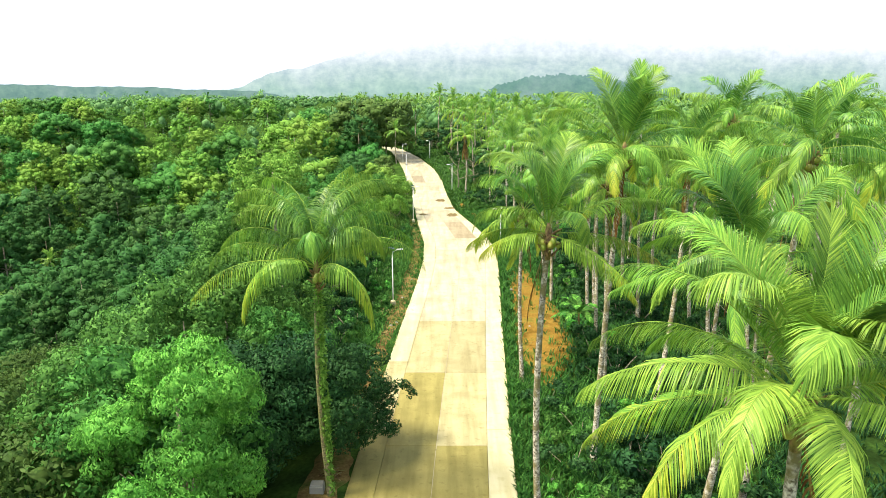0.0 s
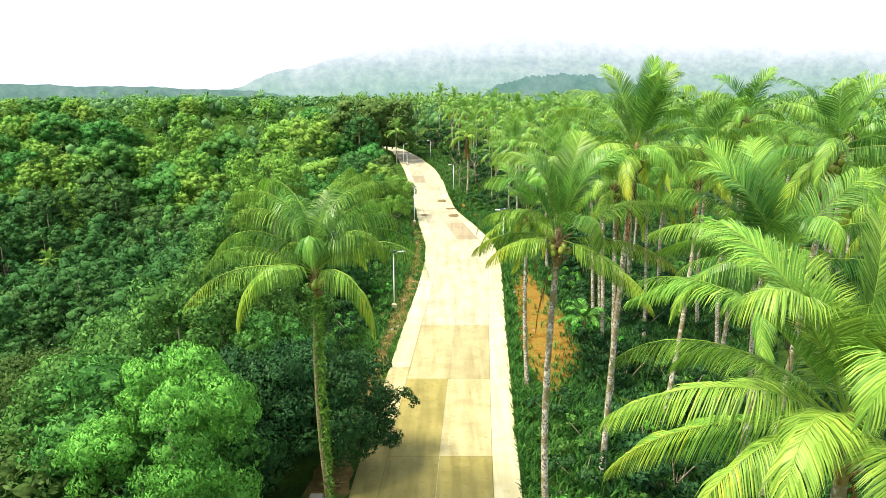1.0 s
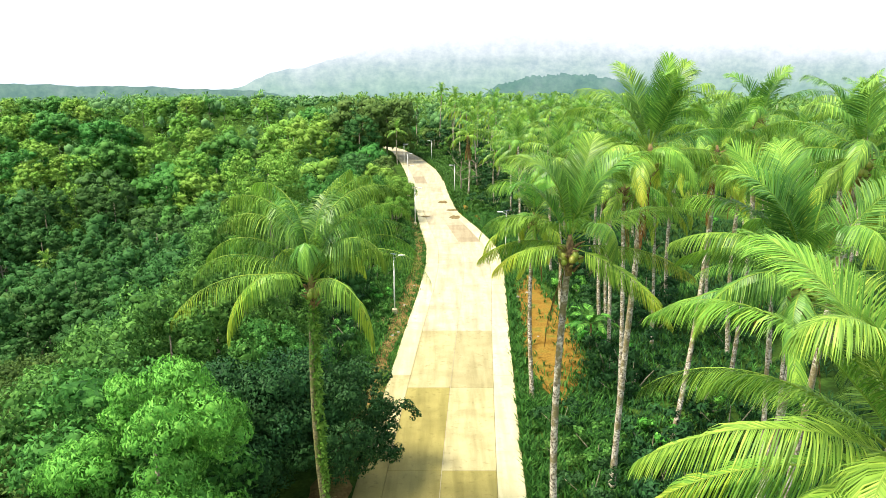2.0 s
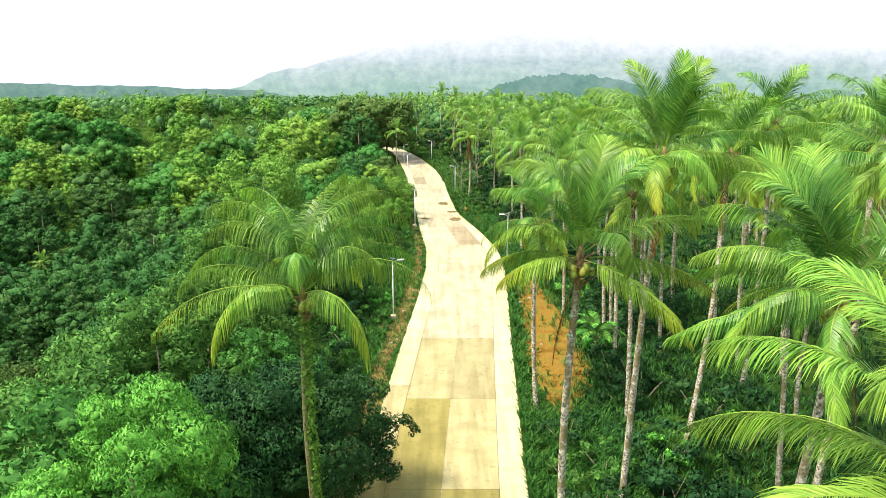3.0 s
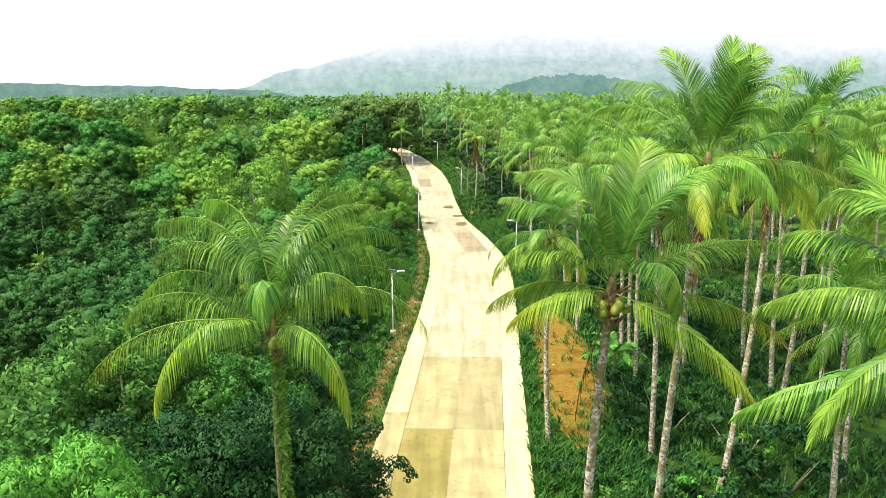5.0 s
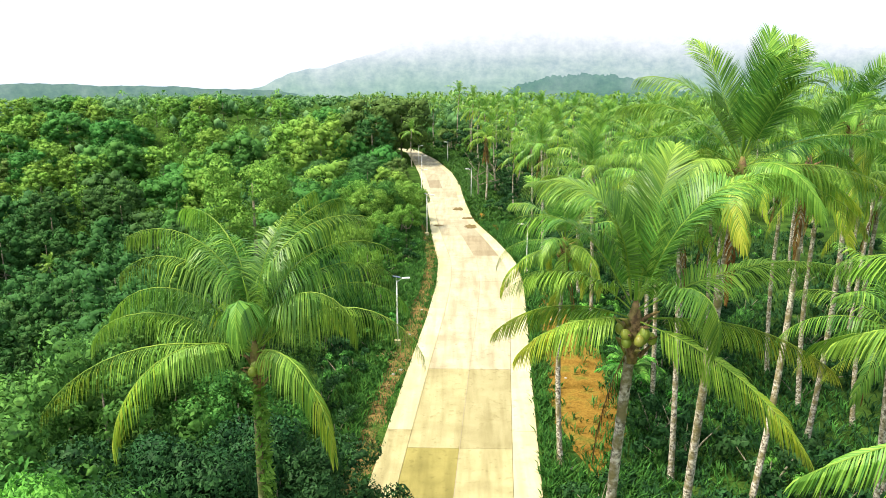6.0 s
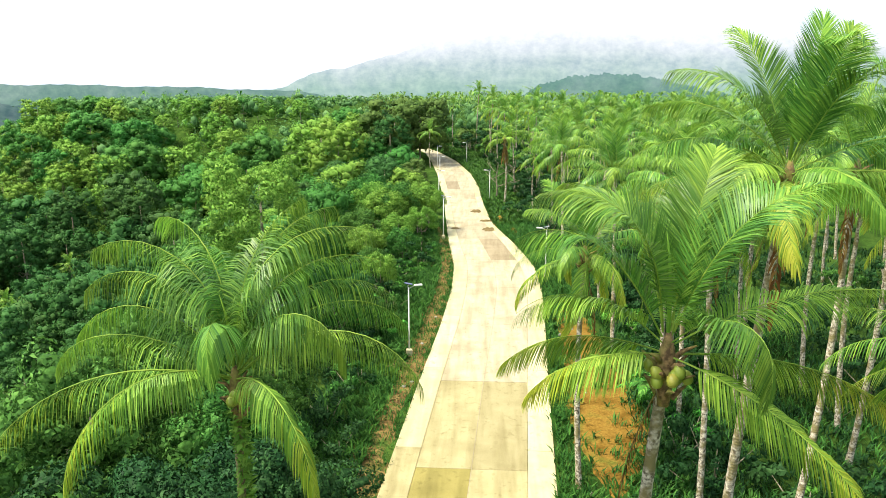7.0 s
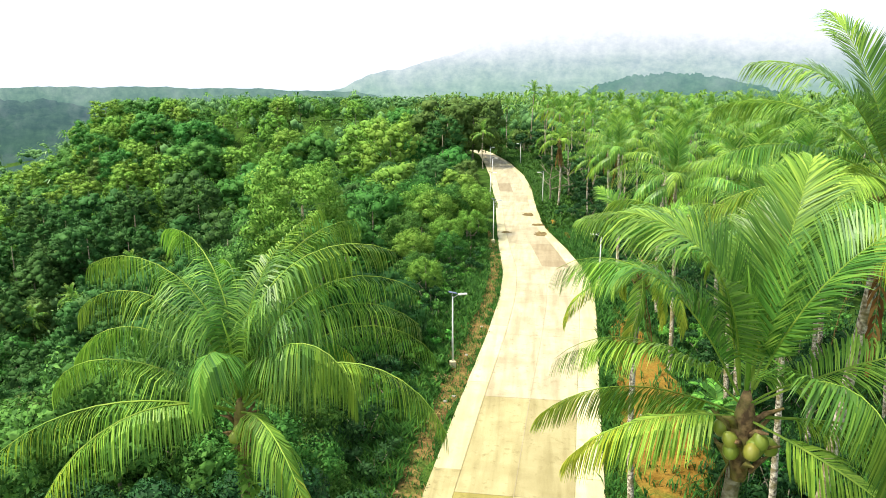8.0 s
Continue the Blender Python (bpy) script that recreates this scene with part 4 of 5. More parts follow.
def tree(seed, label, leaf, height, rx, rz, count, size, nl=11, group="forest trees", narrow=0.5, droop=0.25, small=0.28, large=0.48, sunk=0.5, reach=(), per=6, tight=1.0):
    """A broadleaved tree to be copied: trunk with limbs, crown of leafy masses and loose leaves."""
    rng = random.Random(seed)
    thing = new("tree")
    tagged(thing, label, "tree", group)
    blobs = lobes(rng, nl, rx, rz, height - rz, small, large, sunk)
    blobs[1:1] = [(np.array(p), r, r * 0.75) for p, r in reach]
    tv, tf = limbs(rng, height, height - rz, rx, 0.016 * height, blobs)
    child("trunk", mesh_of("trunk", tv, tf, TREE_BARK, True), thing)
    tuft = clumps(rng, blobs, per, 0.40 * tight, 0.66 * tight)
    q, facing = leaf_cloud(seed, tuft, count, size, droop, narrow, True)
    child("crown", foliage_mesh("crown", tuft_mass(seed + 1, tuft, 0.42 if count > 6000 else 0.74), q, facing, leaf), thing)
    return thing


WOODS = [
    tree(101, "rounded mid-green forest tree", WOOD_MID, 11.5, 4.9, 5.2, 3000, 0.36, 15, narrow=0.6, per=8),
    tree(102, "tall lime-green forest tree with a loose crown", WOOD_LIME, 13.5, 4.4, 6.2, 3000, 0.35, 17, narrow=0.6, per=8),
    tree(103, "dark green forest tree with a dense crown", WOOD_DARK, 12.0, 5.2, 5.5, 3000, 0.37, 15, narrow=0.6, per=8),
    tree(104, "broad mid-green forest tree", WOOD_MID, 10.5, 5.6, 4.8, 3200, 0.36, 17, narrow=0.6, per=8),
    tree(105, "slender bright green forest tree", WOOD_LIME, 14.5, 3.6, 6.8, 2800, 0.34, 17, narrow=0.55, per=8),
    tree(106, "low olive-green forest tree", WOOD_OLIVE, 9.0, 4.6, 4.2, 2700, 0.35, 14, narrow=0.6, per=8),
    tree(107, "bright green bushy forest tree", LEAF_LIME, 9.5, 4.0, 4.6, 2800, 0.32, 17, narrow=0.55, per=8),
    tree(108, "dark slender forest tree", WOOD_DARK, 14.0, 3.9, 6.6, 2800, 0.35, 15, narrow=0.6, per=8),
]
NEAR_TREES = [
    tree(121, "bright green feathery tree with a billowing crown", LEAF_BRIGHT, 11.8, 2.9, 3.7, 38000, 0.14, 12, "trees below the road", 0.36, 0.5, 0.36, 0.5, 0.2, (), 14, 0.78),
    tree(122, "lime-green leafy tree on the slope", LEAF_LIME, 10.5, 3.2, 3.3, 13000, 0.20, 15, "trees below the road", 0.5, 0.4, 0.28, 0.44, 0.3, (), 11),
    tree(123, "dark glossy-leaved tree leaning over the road edge", LEAF_DARK, 8.2, 4.3, 3.6, 30000, 0.18, 22, "trees below the road", 0.5, 0.3, 0.2, 0.38, 0.5,
         [((5.3, 1.6, 4.4), 0.6), ((5.9, 1.3, 4.2), 0.42), ((4.3, 1.3, 4.5), 0.5), ((3.4, -0.6, 3.0), 1.2), ((4.2, -0.8, 2.7), 0.8), ((2.4, -2.0, 3.4), 1.4)], 10),
    tree(124, "mid-green leafy tree on the slope below the road", LEAF_MID, 10.0, 3.8, 3.8, 12000, 0.21, 20, "trees below the road", 0.5, 0.3, 0.22, 0.40, 0.5, (), 9),
    tree(125, "olive-green bushy tree on the slope", LEAF_OLIVE, 7.5, 4.2, 3.2, 16000, 0.19, 20, "trees below the road", 0.5, 0.3, 0.2, 0.38, 0.5, (), 9),
]
NEAR_TREES.append(tree(126, "tall bright green tree with pale forked limbs", LEAF_LIME, 17.0, 3.1, 5.6, 20000, 0.2, 22, "trees below the road", 0.5, 0.3, 0.24, 0.4, 0.4, (), 9))
MIDDLE_TREES = [
    tree(131, "mid-green leafy tree on the ridge side", WOOD_MID, 11.0, 4.0, 4.2, 5200, 0.27, 18, narrow=0.6),
    tree(132, "lime-green leafy tree on the ridge side", WOOD_LIME, 12.0, 3.8, 4.8, 5200, 0.27, 18, narrow=0.6),
    tree(133, "dark green leafy tree on the ridge side", WOOD_DARK, 10.5, 4.2, 4.0, 5200, 0.27, 18, narrow=0.6),
    tree(134, "lime-green bushy tree on the ridge side", LEAF_LIME, 9.5, 3.6, 3.9, 5200, 0.26, 18, narrow=0.55),
]
USED = []


def stand(things, i, x, y, scale, turn=0.0, sink=0.2):
    USED.append((x, y))
    return keep_scale(put(things, i, x, y, 1.0, turn, sink), scale)

# trees on the slope beside the road, nearest first
for i, x, y, top, turn in [(0, -10.6, 24.2, 11.4, 0), (1, -12.0, 19.6, 6.6, 90), (0, -9.4, 19.0, 8.4, 200), (3, -13.4, 27.8, 9.8, 120), (3, -16.6, 31.5, 9.0, 30), (3, -16.8, 39.5, 9.2, 60), (3, -15.6, 45.5, 9.6, 160),
                           (3, -20.2, 39.8, 7.4, 250), (4, -21.0, 29.0, 6.0, 30), (4, -26.0, 34.0, 3.6, 130), (4, -20.5, 24.0, 6.8, 200), (2, -7.0, 35.6, 6.9, 0), (2, -10.2, 35.4, 7.2, 200), (3, -11.0, 41.5, 7.0, 80), (3, -9.4, 43.0, 4.2, 140),
                           (5, -16.2, 62.5, 16.2, 0), (3, -20.5, 66.0, 9.5, 50), (1, -12.0, 98.5, 8.4, 0), (1, -8.2, 101.5, 8.4, 90), (1, -9.6, 92.0, 6.4, 40), (3, -10.6, 107.0, 8.0, 20), (1, -7.6, 110.0, 7.2, 140), (3, -14.0, 92.0, 6.8, 10), (1, -9.4, 117.0, 7.0, 70), (1, -7.0, 96.0, 6.6, 200), (3, -10.8, 100.5, 9.0, 250), (1, -14.2, 103.0, 8.6, 130), (1, -6.9, 105.0, 8.0, 300), (3, -8.6, 87.5, 5.4, 90), (1, -12.4, 86.0, 6.0, 330), (3, -11.0, 80.0, 5.0, 190), (1, -9.2, 75.0, 4.0, 20), (3, -15.5, 108.0, 9.0, 0),
                           (2, -12.6, 33.0, 7.6, 170), (3, -12.8, 49.5, 8.2, 10), (4, -31.0, 44.0, 0.5, 60), (4, -36.0, 56.0, -1.5, 100), (3, -24.0, 48.0, 3.6, 40)]:
    h = (11.8, 10.5, 8.2, 10.0, 7.5, 17.0)[i]
    z = float(land(x, y))
    stand(NEAR_TREES, i, x, y, max(0.45, (top - z) / h), turn)
for i, x, y, top, turn in [(5, -16.0, 186, 19.6, 0), (5, -22.5, 190, 20.0, 80),
                           (5, -19.0, 200, 17.0, 160), (5, -14.0, 150, 7.5, 20), (5, -12.5, 137, 6.8, 60), (6, -10.2, 122, 6.4, 10), (6, -12.6, 128, 8.0, 210), (3, -18.0, 160, 9.0, 10), (1, -34.0, 170, 15.5, 70), (1, -40.0, 178, 16.0, 10), (6, -26, 140, 8.0, 0)]:
    h = (11.5, 13.5, 12.0, 10.5, 14.5, 9.0, 9.5, 14.0)[i]
    stand(WOODS, i, x, y, (top - float(land(x, y))) / h, turn)

rng = random.Random(9)
USED += [(-111, 181), (-105, 171), (-119, 166), (-122, 156), (-98, 178), (-113, 160)]


def fern_bank(x, y):
    """The open bank of the ridge that is covered with tree ferns."""
    return ((x + 41) / 9) ** 2 + ((y - 172) / 24) ** 2 < 1


def free(x, y, gap):
    return all((x - a) ** 2 + (y - b) ** 2 > gap * gap for a, b in USED)


tries = 0
while len(USED) < 300 and tries < 9000:
    tries += 1
    y = rng.uniform(60, 320)
    x = rng.uniform(-0.95, 0.02) * y
    if x > road_l(y) - 8 or (y < 105 and x < road_l(y) - 34) or fern_bank(x, y) or not free(x, y, 5.0 if y < 150 else 6.0):
        continue
    if y < 170 and x > road_l(y) - 30:
        stand(MIDDLE_TREES, rng.choice((0, 2, 2, 2, 2, 3)), x, y, rng.uniform(0.75, 1.1), rng.uniform(0, 360))
        continue
    # Sunlit upper hill and ravine shade are imitated by choosing lime and dark crowns.
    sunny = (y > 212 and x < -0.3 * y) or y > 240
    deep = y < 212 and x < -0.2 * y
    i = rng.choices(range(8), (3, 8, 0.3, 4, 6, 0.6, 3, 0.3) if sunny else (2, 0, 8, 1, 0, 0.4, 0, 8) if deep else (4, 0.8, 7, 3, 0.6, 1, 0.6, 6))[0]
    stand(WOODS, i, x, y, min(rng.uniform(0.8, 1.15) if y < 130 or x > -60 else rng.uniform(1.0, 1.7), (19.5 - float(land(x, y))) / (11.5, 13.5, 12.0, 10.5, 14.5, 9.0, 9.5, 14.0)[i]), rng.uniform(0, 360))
for k in range(58):
    y = rng.uniform(150, 262)
    x = float(road_r(y)) + 10 + rng.random() ** 1.2 * 105 if y < 222 else rng.uniform(-34, 110)
    stand(WOODS, rng.choice((0, 2, 3, 5, 2)), x, y, rng.uniform(0.5, 0.85), rng.uniform(0, 360))
for k, p in enumerate(WOODS + MIDDLE_TREES + NEAR_TREES):
    p.location = (-60 - 7 * k, 20 - 4 * k, float(land(-60 - 7 * k, 20 - 4 * k)) - 0.2)


# ---- woods past the countable trees ----
def far_woods(name, seed, spread, leaf, loose, rad, label):
    """Joined crowns of the woods that nobody could count: three leafy masses and loose leaves each."""
    g = np.random.RandomState(seed)
    blobs = []
    for x, y, h in spread:
        r = rad * g.uniform(0.7, 1.25)
        z = float(land(x, y))
        for k in range(2):
            a = g.uniform(0, 6.28)
            c = np.array([x + math.cos(a) * r * 0.5 * k, y + math.sin(a) * r * 0.5 * k, z + h * (0.62 - 0.12 * k)])
            blobs.append((c, r * (0.85 - 0.2 * k), h * (0.38 - 0.06 * k)))
    if loose:
        q, facing = leaf_cloud(seed, blobs, loose * len(blobs), min(0.46, rad * 0.12) if rad < 4 else rad * 0.16, 0.2, 0.7)
    else:
        q, facing = np.zeros((0, 4, 3)), np.zeros((0, 3))
    ob = new(name, foliage_mesh(name, inner_mass(seed, blobs, 0.5), q, facing, leaf))
    return tagged(ob, label, "woods", kind="stuff")


def scatter(seed, n, y0, y1, s0, s1, h0, h1, keep=lambda x, y: True):
    g = random.Random(seed)
    out = []
    while len(out) < n:
        y = y0 + (y1 - y0) * g.random() ** 1.4
        x = g.uniform(s0, s1) * y
        if keep(x, y):
            out.append((x, y, g.uniform(h0, h1)))
    return out


# Filler woods follow suit: light on the hill, shade below, by leaf colour.
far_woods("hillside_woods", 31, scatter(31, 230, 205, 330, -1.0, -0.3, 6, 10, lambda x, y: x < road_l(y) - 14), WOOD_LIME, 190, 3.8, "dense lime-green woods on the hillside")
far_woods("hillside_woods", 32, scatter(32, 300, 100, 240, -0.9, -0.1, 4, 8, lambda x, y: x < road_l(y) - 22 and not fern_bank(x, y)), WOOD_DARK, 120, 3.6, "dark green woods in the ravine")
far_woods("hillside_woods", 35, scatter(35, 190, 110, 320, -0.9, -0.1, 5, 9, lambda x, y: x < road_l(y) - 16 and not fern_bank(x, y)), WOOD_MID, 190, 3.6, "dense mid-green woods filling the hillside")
far_woods("far_woods", 33, scatter(33, 760, 245, 760, -0.9, 0.95, 9, 13), FAR_LEAF_HAZED, 50, 4.6, "far green tree canopy stretching to the hills")
far_woods("far_woods", 34, scatter(34, 900, 600, 1900, -1.0, 1.0, 8, 13), FAR_LEAF_HAZED, 16, 9.0, "far green tree canopy stretching to the hills")

far_woods("valley_woods", 36, scatter(36, 260, 150, 430, -1.15, -0.7, 5, 9), FAR_LEAF_HAZED, 50, 4.6, "hazy green woods down in the side valley")


def far_palms(seed, spread):
    g = np.random.RandomState(seed)
    out = []
    for x, y, h in spread:
        z = float(land(x, y)) + h
        for k in range(16):
            a, e = k * 2.4 + g.uniform(-0.3, 0.3), g.uniform(-0.2, 1.2)
            d = np.array([math.cos(a) * math.cos(e), math.sin(a) * math.cos(e), math.sin(e)])
            w = np.array([-math.sin(a), math.cos(a), 0]) * 0.34
            p = np.array([x, y, z])
            m = p + d * 2.4
            t = m + (d + np.array([0, 0, -0.9])) * 2.0
            out.append([p - w * 0.2, p + w * 0.2, m + w, m - w])
            out.append([m - w, m + w, t + w * 0.3, t - w * 0.3])
    ob = new("far_palms", quads_mesh("far_palms", np.array(out), PALM_YOUNG))
    return tagged(ob, "far coconut palm crowns above the canopy", "palm trees", kind="stuff")


far_palms(41, scatter(41, 380, 225, 620, -0.15, 0.95, 11, 16))
far_palms(42, scatter(42, 36, 260, 600, -0.9, -0.15, 11, 14))


# ---- shrubs, ferns, grass ----
def shrub(seed, label, leaf, r, h, count, size):
    rng = random.Random(seed)
    thing = new("shrub")
    tagged(thing, label, "shrub", "shrubs under the palms")
    blobs = lobes(rng, 6, r, h * 0.5, h * 0.5)
    parts = [tube([(0, 0, -0.3), Vector(c) * 0.5, Vector(c)], [0.06, 0.04, 0.015], 4) for c, _, _ in blobs[:5]]
    child("stem", mesh_of("stem", *join(*parts), TREE_BARK, True), thing)
    tuft = clumps(rng, blobs, 4)
    q, facing = leaf_cloud(seed, tuft, count, size, 0.25, 0.5, True)
    child("foliage", foliage_mesh("foliage", tuft_mass(seed, tuft, 0.62), q, facing, leaf), thing)
    return thing


SHRUBS = [shrub(201, "dark green leafy shrub beneath palms", LEAF_DARK, 2.2, 3.0, 760, 0.26), shrub(202, "mid-green leafy shrub near the road", LEAF_MID, 1.8, 2.4, 680, 0.24),
          shrub(203, "bright green low shrub near the road", LEAF_BRIGHT, 1.4, 1.8, 620, 0.21), shrub(204, "tall dark shrub under palms", LEAF_DARK, 2.0, 4.2, 820, 0.26)]
rng = random.Random(12)
for k in range(150):
    y = rng.uniform(22, 150)
    x = road_r(y) + rng.choice((rng.uniform(6.0, 14), rng.uniform(7, 60)))
    if x > 0.75 * y + 6:
        continue
    keep_scale(put(SHRUBS, rng.choice((0, 0, 1, 3, 3, 2)), x, y, 1.0, rng.uniform(0, 360)), rng.uniform(0.7, 1.25))
for x, y, i, s in [(7.2, 41.5, 0, 0.75), (8.8, 38.0, 1, 0.9), (6.6, 37.0, 1, 0.7), (7.4, 33.5, 0, 0.8), (10.6, 34.0, 3, 0.9), (6.4, 30.2, 2, 0.8), (9.2, 29.0, 1, 0.9), (12.5, 33.0, 0, 1.0), (11.0, 28.0, 0, 1.0),
                   (8.0, 112, 3, 1.0), (6.0, 116, 0, 1.0), (9.0, 99, 3, 1.0), (8.0, 134, 0, 1.1), (6.0, 142, 1, 1.1), (4.0, 158, 1, 1.0), (-6.6, 66, 2, 0.8), (-7.5, 72, 1, 1.0), (-8.5, 80, 1, 1.1), (-6.8, 84, 2, 0.8),
                   (-9.5, 62, 0, 1.0), (-8.5, 57, 1, 0.9), (-9.0, 52, 0, 0.9), (-8.0, 88, 2, 0.9), (-11, 74, 3, 1.0), (-12, 84, 3, 1.0), (-7.4, 48, 0, 0.8), (-10, 114, 1, 1.0), (-11.5, 142, 1, 1.0), (-14, 160, 1, 1.0), (-17, 172, 1, 1.0)]:
    keep_scale(put(SHRUBS, i, x, y), s)
for k in range(46):
    y = rng.uniform(56, 98)
    keep_scale(put(SHRUBS, rng.choice((1, 2, 0, 1, 3)), road_l(y) - 3.4 - 9 * rng.random() ** 1.3, y, 1.0, rng.uniform(0, 360)), rng.uniform(0.5, 0.95))
for k in range(60):
    y = rng.uniform(115, 235)
    keep_scale(put(SHRUBS, rng.choice((0, 3, 3, 1)), road_r(y) + 8 + 60 * rng.random() ** 1.4, y, 1.0, rng.uniform(0, 360)), rng.uniform(1.1, 2.2))
for k, p in enumerate(SHRUBS):
    p.location = (30 + 5 * k, 30, float(land(30 + 5 * k, 30)) - 0.2)

FERN_LEAF = [frond_mesh("fern_frond", 2.3, el, dr, 16, 0.16, 0.55, 0.3, [RACHIS, LEAF_MID, LEAF_BRIGHT], 820 + k, 3, 6) for k, (el, dr) in enumerate([(55, 75), (30, 70), (8, 50)])]


def tree_fern(seed):
    rng = random.Random(seed)
    thing = new("tree_fern")
    tagged(thing, "tree fern with spreading feathery fronds on the slope", "fern", "tree ferns")
    child("trunk", mesh_of("trunk", *tube([(0, 0, -0.6), (0.05, 0, 1.2), (0.1, 0.05, 2.4)], [0.13, 0.1, 0.08], 6), FIBRE, True), thing)
    for k in range(13):
        ob = child("frond", FERN_LEAF[k % 3], thing)
        ob.matrix_basis = Matrix.Translation((0.1, 0.05, 2.35)) @ pose(0, 0, 0, rng.uniform(-10, 10), 0, k * 137.5)
    return thing


FERNS = [tree_fern(5)]
rng = random.Random(14)
for k in range(26):
    y = rng.uniform(96, 150)
    put(FERNS, 0, road_l(y) - rng.uniform(9, 24), y, 1.0, rng.uniform(0, 360))
for k in range(34):
    a, r = k * 2.4, math.sqrt((k + 0.5) / 34)
    keep_scale(put(FERNS, 0, -41 + 8.5 * r * math.cos(a), 172 + 23 * r * math.sin(a), 1.0, rng.uniform(0, 360)), rng.uniform(1.3, 1.9))
for x, y in [(-10.5, 70.0), (11.4, 52.4), (-14, 78), (-17, 90)]:
    put(FERNS, 0, x, y, 1.0, x * 40)
FERNS[0].location = (36, 36, float(land(36, 36)) - 0.1)


def tufts(name, seed, n, place, h0, h1, wide, leaf, label, blades=5):
    """Grass and herbs: blades bending outward from their tufts."""
    g = np.random.RandomState(seed)
    xy = np.array([place(g) for _ in range(n)])
    z = land(xy[:, 0], xy[:, 1])
    P = np.repeat(np.stack([xy[:, 0], xy[:, 1], z - 0.03], -1), blades, 0)
    m = len(P)
    P[:, :2] += g.normal(scale=0.12, size=(m, 2))
    a = g.uniform(0, 6.28, m)
    d = np.stack([np.cos(a), np.sin(a), np.zeros(m)], -1)
    w = np.stack([-np.sin(a), np.cos(a), np.zeros(m)], -1) * (wide * g.uniform(0.6, 1.3, m))[:, None]
    h = g.uniform(h0, h1, m)[:, None]
    up = np.array([0, 0, 1.0])
    M = P + d * h * 0.25 + up * h * 0.65
    T = P + d * h * 0.7 + up * h * 0.95
    q = np.stack([P, M + w * 0.5, T, M - w * 0.5], 1)
    return tagged(new(name, quads_mesh(name, q, leaf)), label, "grass", kind="stuff")


def beside_right(near, far, y0, y1):
    def place(g):
        y = g.uniform(y0, y1)
        x = road_r(y) + near + (far - near) * g.rand() ** 1.5
        while 43 < y < 77 and g.rand() < 0.96 * math.exp(-((x - road_r(y) - 3.3) / 2.9) ** 4 - ((y - 59) / 14.5) ** 6):
            y = g.uniform(y0, y1)
            x = road_r(y) + near + (far - near) * g.rand() ** 1.5
        return x, y
    return place


def beside_left(near, far, y0, y1):
    def place(g):
        y = g.uniform(y0, y1)
        return road_l(y) - near - (far - near) * g.rand() ** 1.3, y
    return place


tufts("grass", 51, 5200, beside_right(0.15, 7, 20, 110), 0.3, 0.8, 0.10, GRASS, "green grass and weeds along the road", 6)
tufts("grass", 52, 3600, beside_left(1.6, 6.5, 40, 115), 0.3, 0.9, 0.10, GRASS, "green grass and weeds along the road", 6)
tufts("grass", 53, 2600, beside_left(0.1, 2.6, 38, 112), 0.12, 0.45, 0.06, GRASS, "sparse grass on the soil verge", 4)
tufts("grass", 54, 4200, beside_right(0.2, 12, 108, 235), 0.5, 1.2, 0.3, GRASS, "green grass and weeds along the road", 6)
tufts("undergrowth", 55, 10000, beside_right(4.5, 42, 14, 120), 0.35, 0.85, 0.11, LEAF_DARK, "dark leafy undergrowth beneath the palms", 6)
tufts("undergrowth", 56, 6500, beside_right(3.5, 20, 18, 110), 0.3, 0.8, 0.09, LEAF_MID, "leafy undergrowth beneath the palms", 6)
tufts("undergrowth", 57, 6000, beside_left(5.0, 26, 24, 140), 0.4, 1.1, 0.13, LEAF_DARK, "dark leafy undergrowth on the slope", 6)


# ---- street lamps ----
def street_lamp(x, y, face, height=5.5):
    """A slim solar lamp on a concrete footing; face: degrees its arm points to."""
    z = float(land(x, y))
    thing = new("street_lamp")
    thing.matrix_basis = Matrix.Translation((x, y, z)) @ pose(0, 0, 0, 0, 0, face)
    tagged(thing, "slim white solar street lamp beside the concrete road", "street lamp", "street lamps")
    child("footing", mesh_of("footing", *box(0, 0, 0.22, 0.42, 0.42, 0.64, 0.03), FOOTING), thing, "square concrete footing")
    child("pole", mesh_of("pole", *tube([(0, 0, 0.4), (0, 0, 2.5), (0, 0, height)], [0.07, 0.06, 0.045], 10), WHITE_PAINT, True), thing)
    child("arm", mesh_of("arm", *tube([(0, 0, height - 0.15), (0.35, 0, height + 0.06), (0.62, 0, height + 0.1)], [0.03, 0.028, 0.025], 6), STEEL, True), thing)
    lamp = child("lamp_head", mesh_of("lamp_head", *box(0.75, 0, height + 0.12, 0.62, 0.24, 0.09, 0.02), WHITE_PAINT), thing)
    child("lens", mesh_of("lens", *box(0.82, 0, height + 0.068, 0.4, 0.18, 0.022, 0.006), LENS), lamp, "pale flat lamp lens")
    ob = child("solar_panel", mesh_of("solar_panel", *box(0, 0, 0, 0.62, 0.42, 0.04, 0.008), PANEL_BLUE), thing, "tilted dark blue solar panel")
    ob.matrix_basis = pose(0, 0, height + 0.28, 0, 14, 0)
    child("bracket", mesh_of("bracket", *tube([(0, 0, -0.28), (0, 0, -0.1), (0.04, 0, -0.015)], [0.03, 0.03, 0.05], 6), STEEL, True), ob)
    return thing


for x, y, f in [(-4.87, 61.6, 20), (7.25, 81.6, 170), (-4.55, 99.8, 10), (1.75, 127.8, 170), (-6.95, 126.5, 10), (-3.6, 181.5, 170), (-10.6, 175.5, 0), (-8.3, 150.0, 5)]:
    street_lamp(x, y, f)


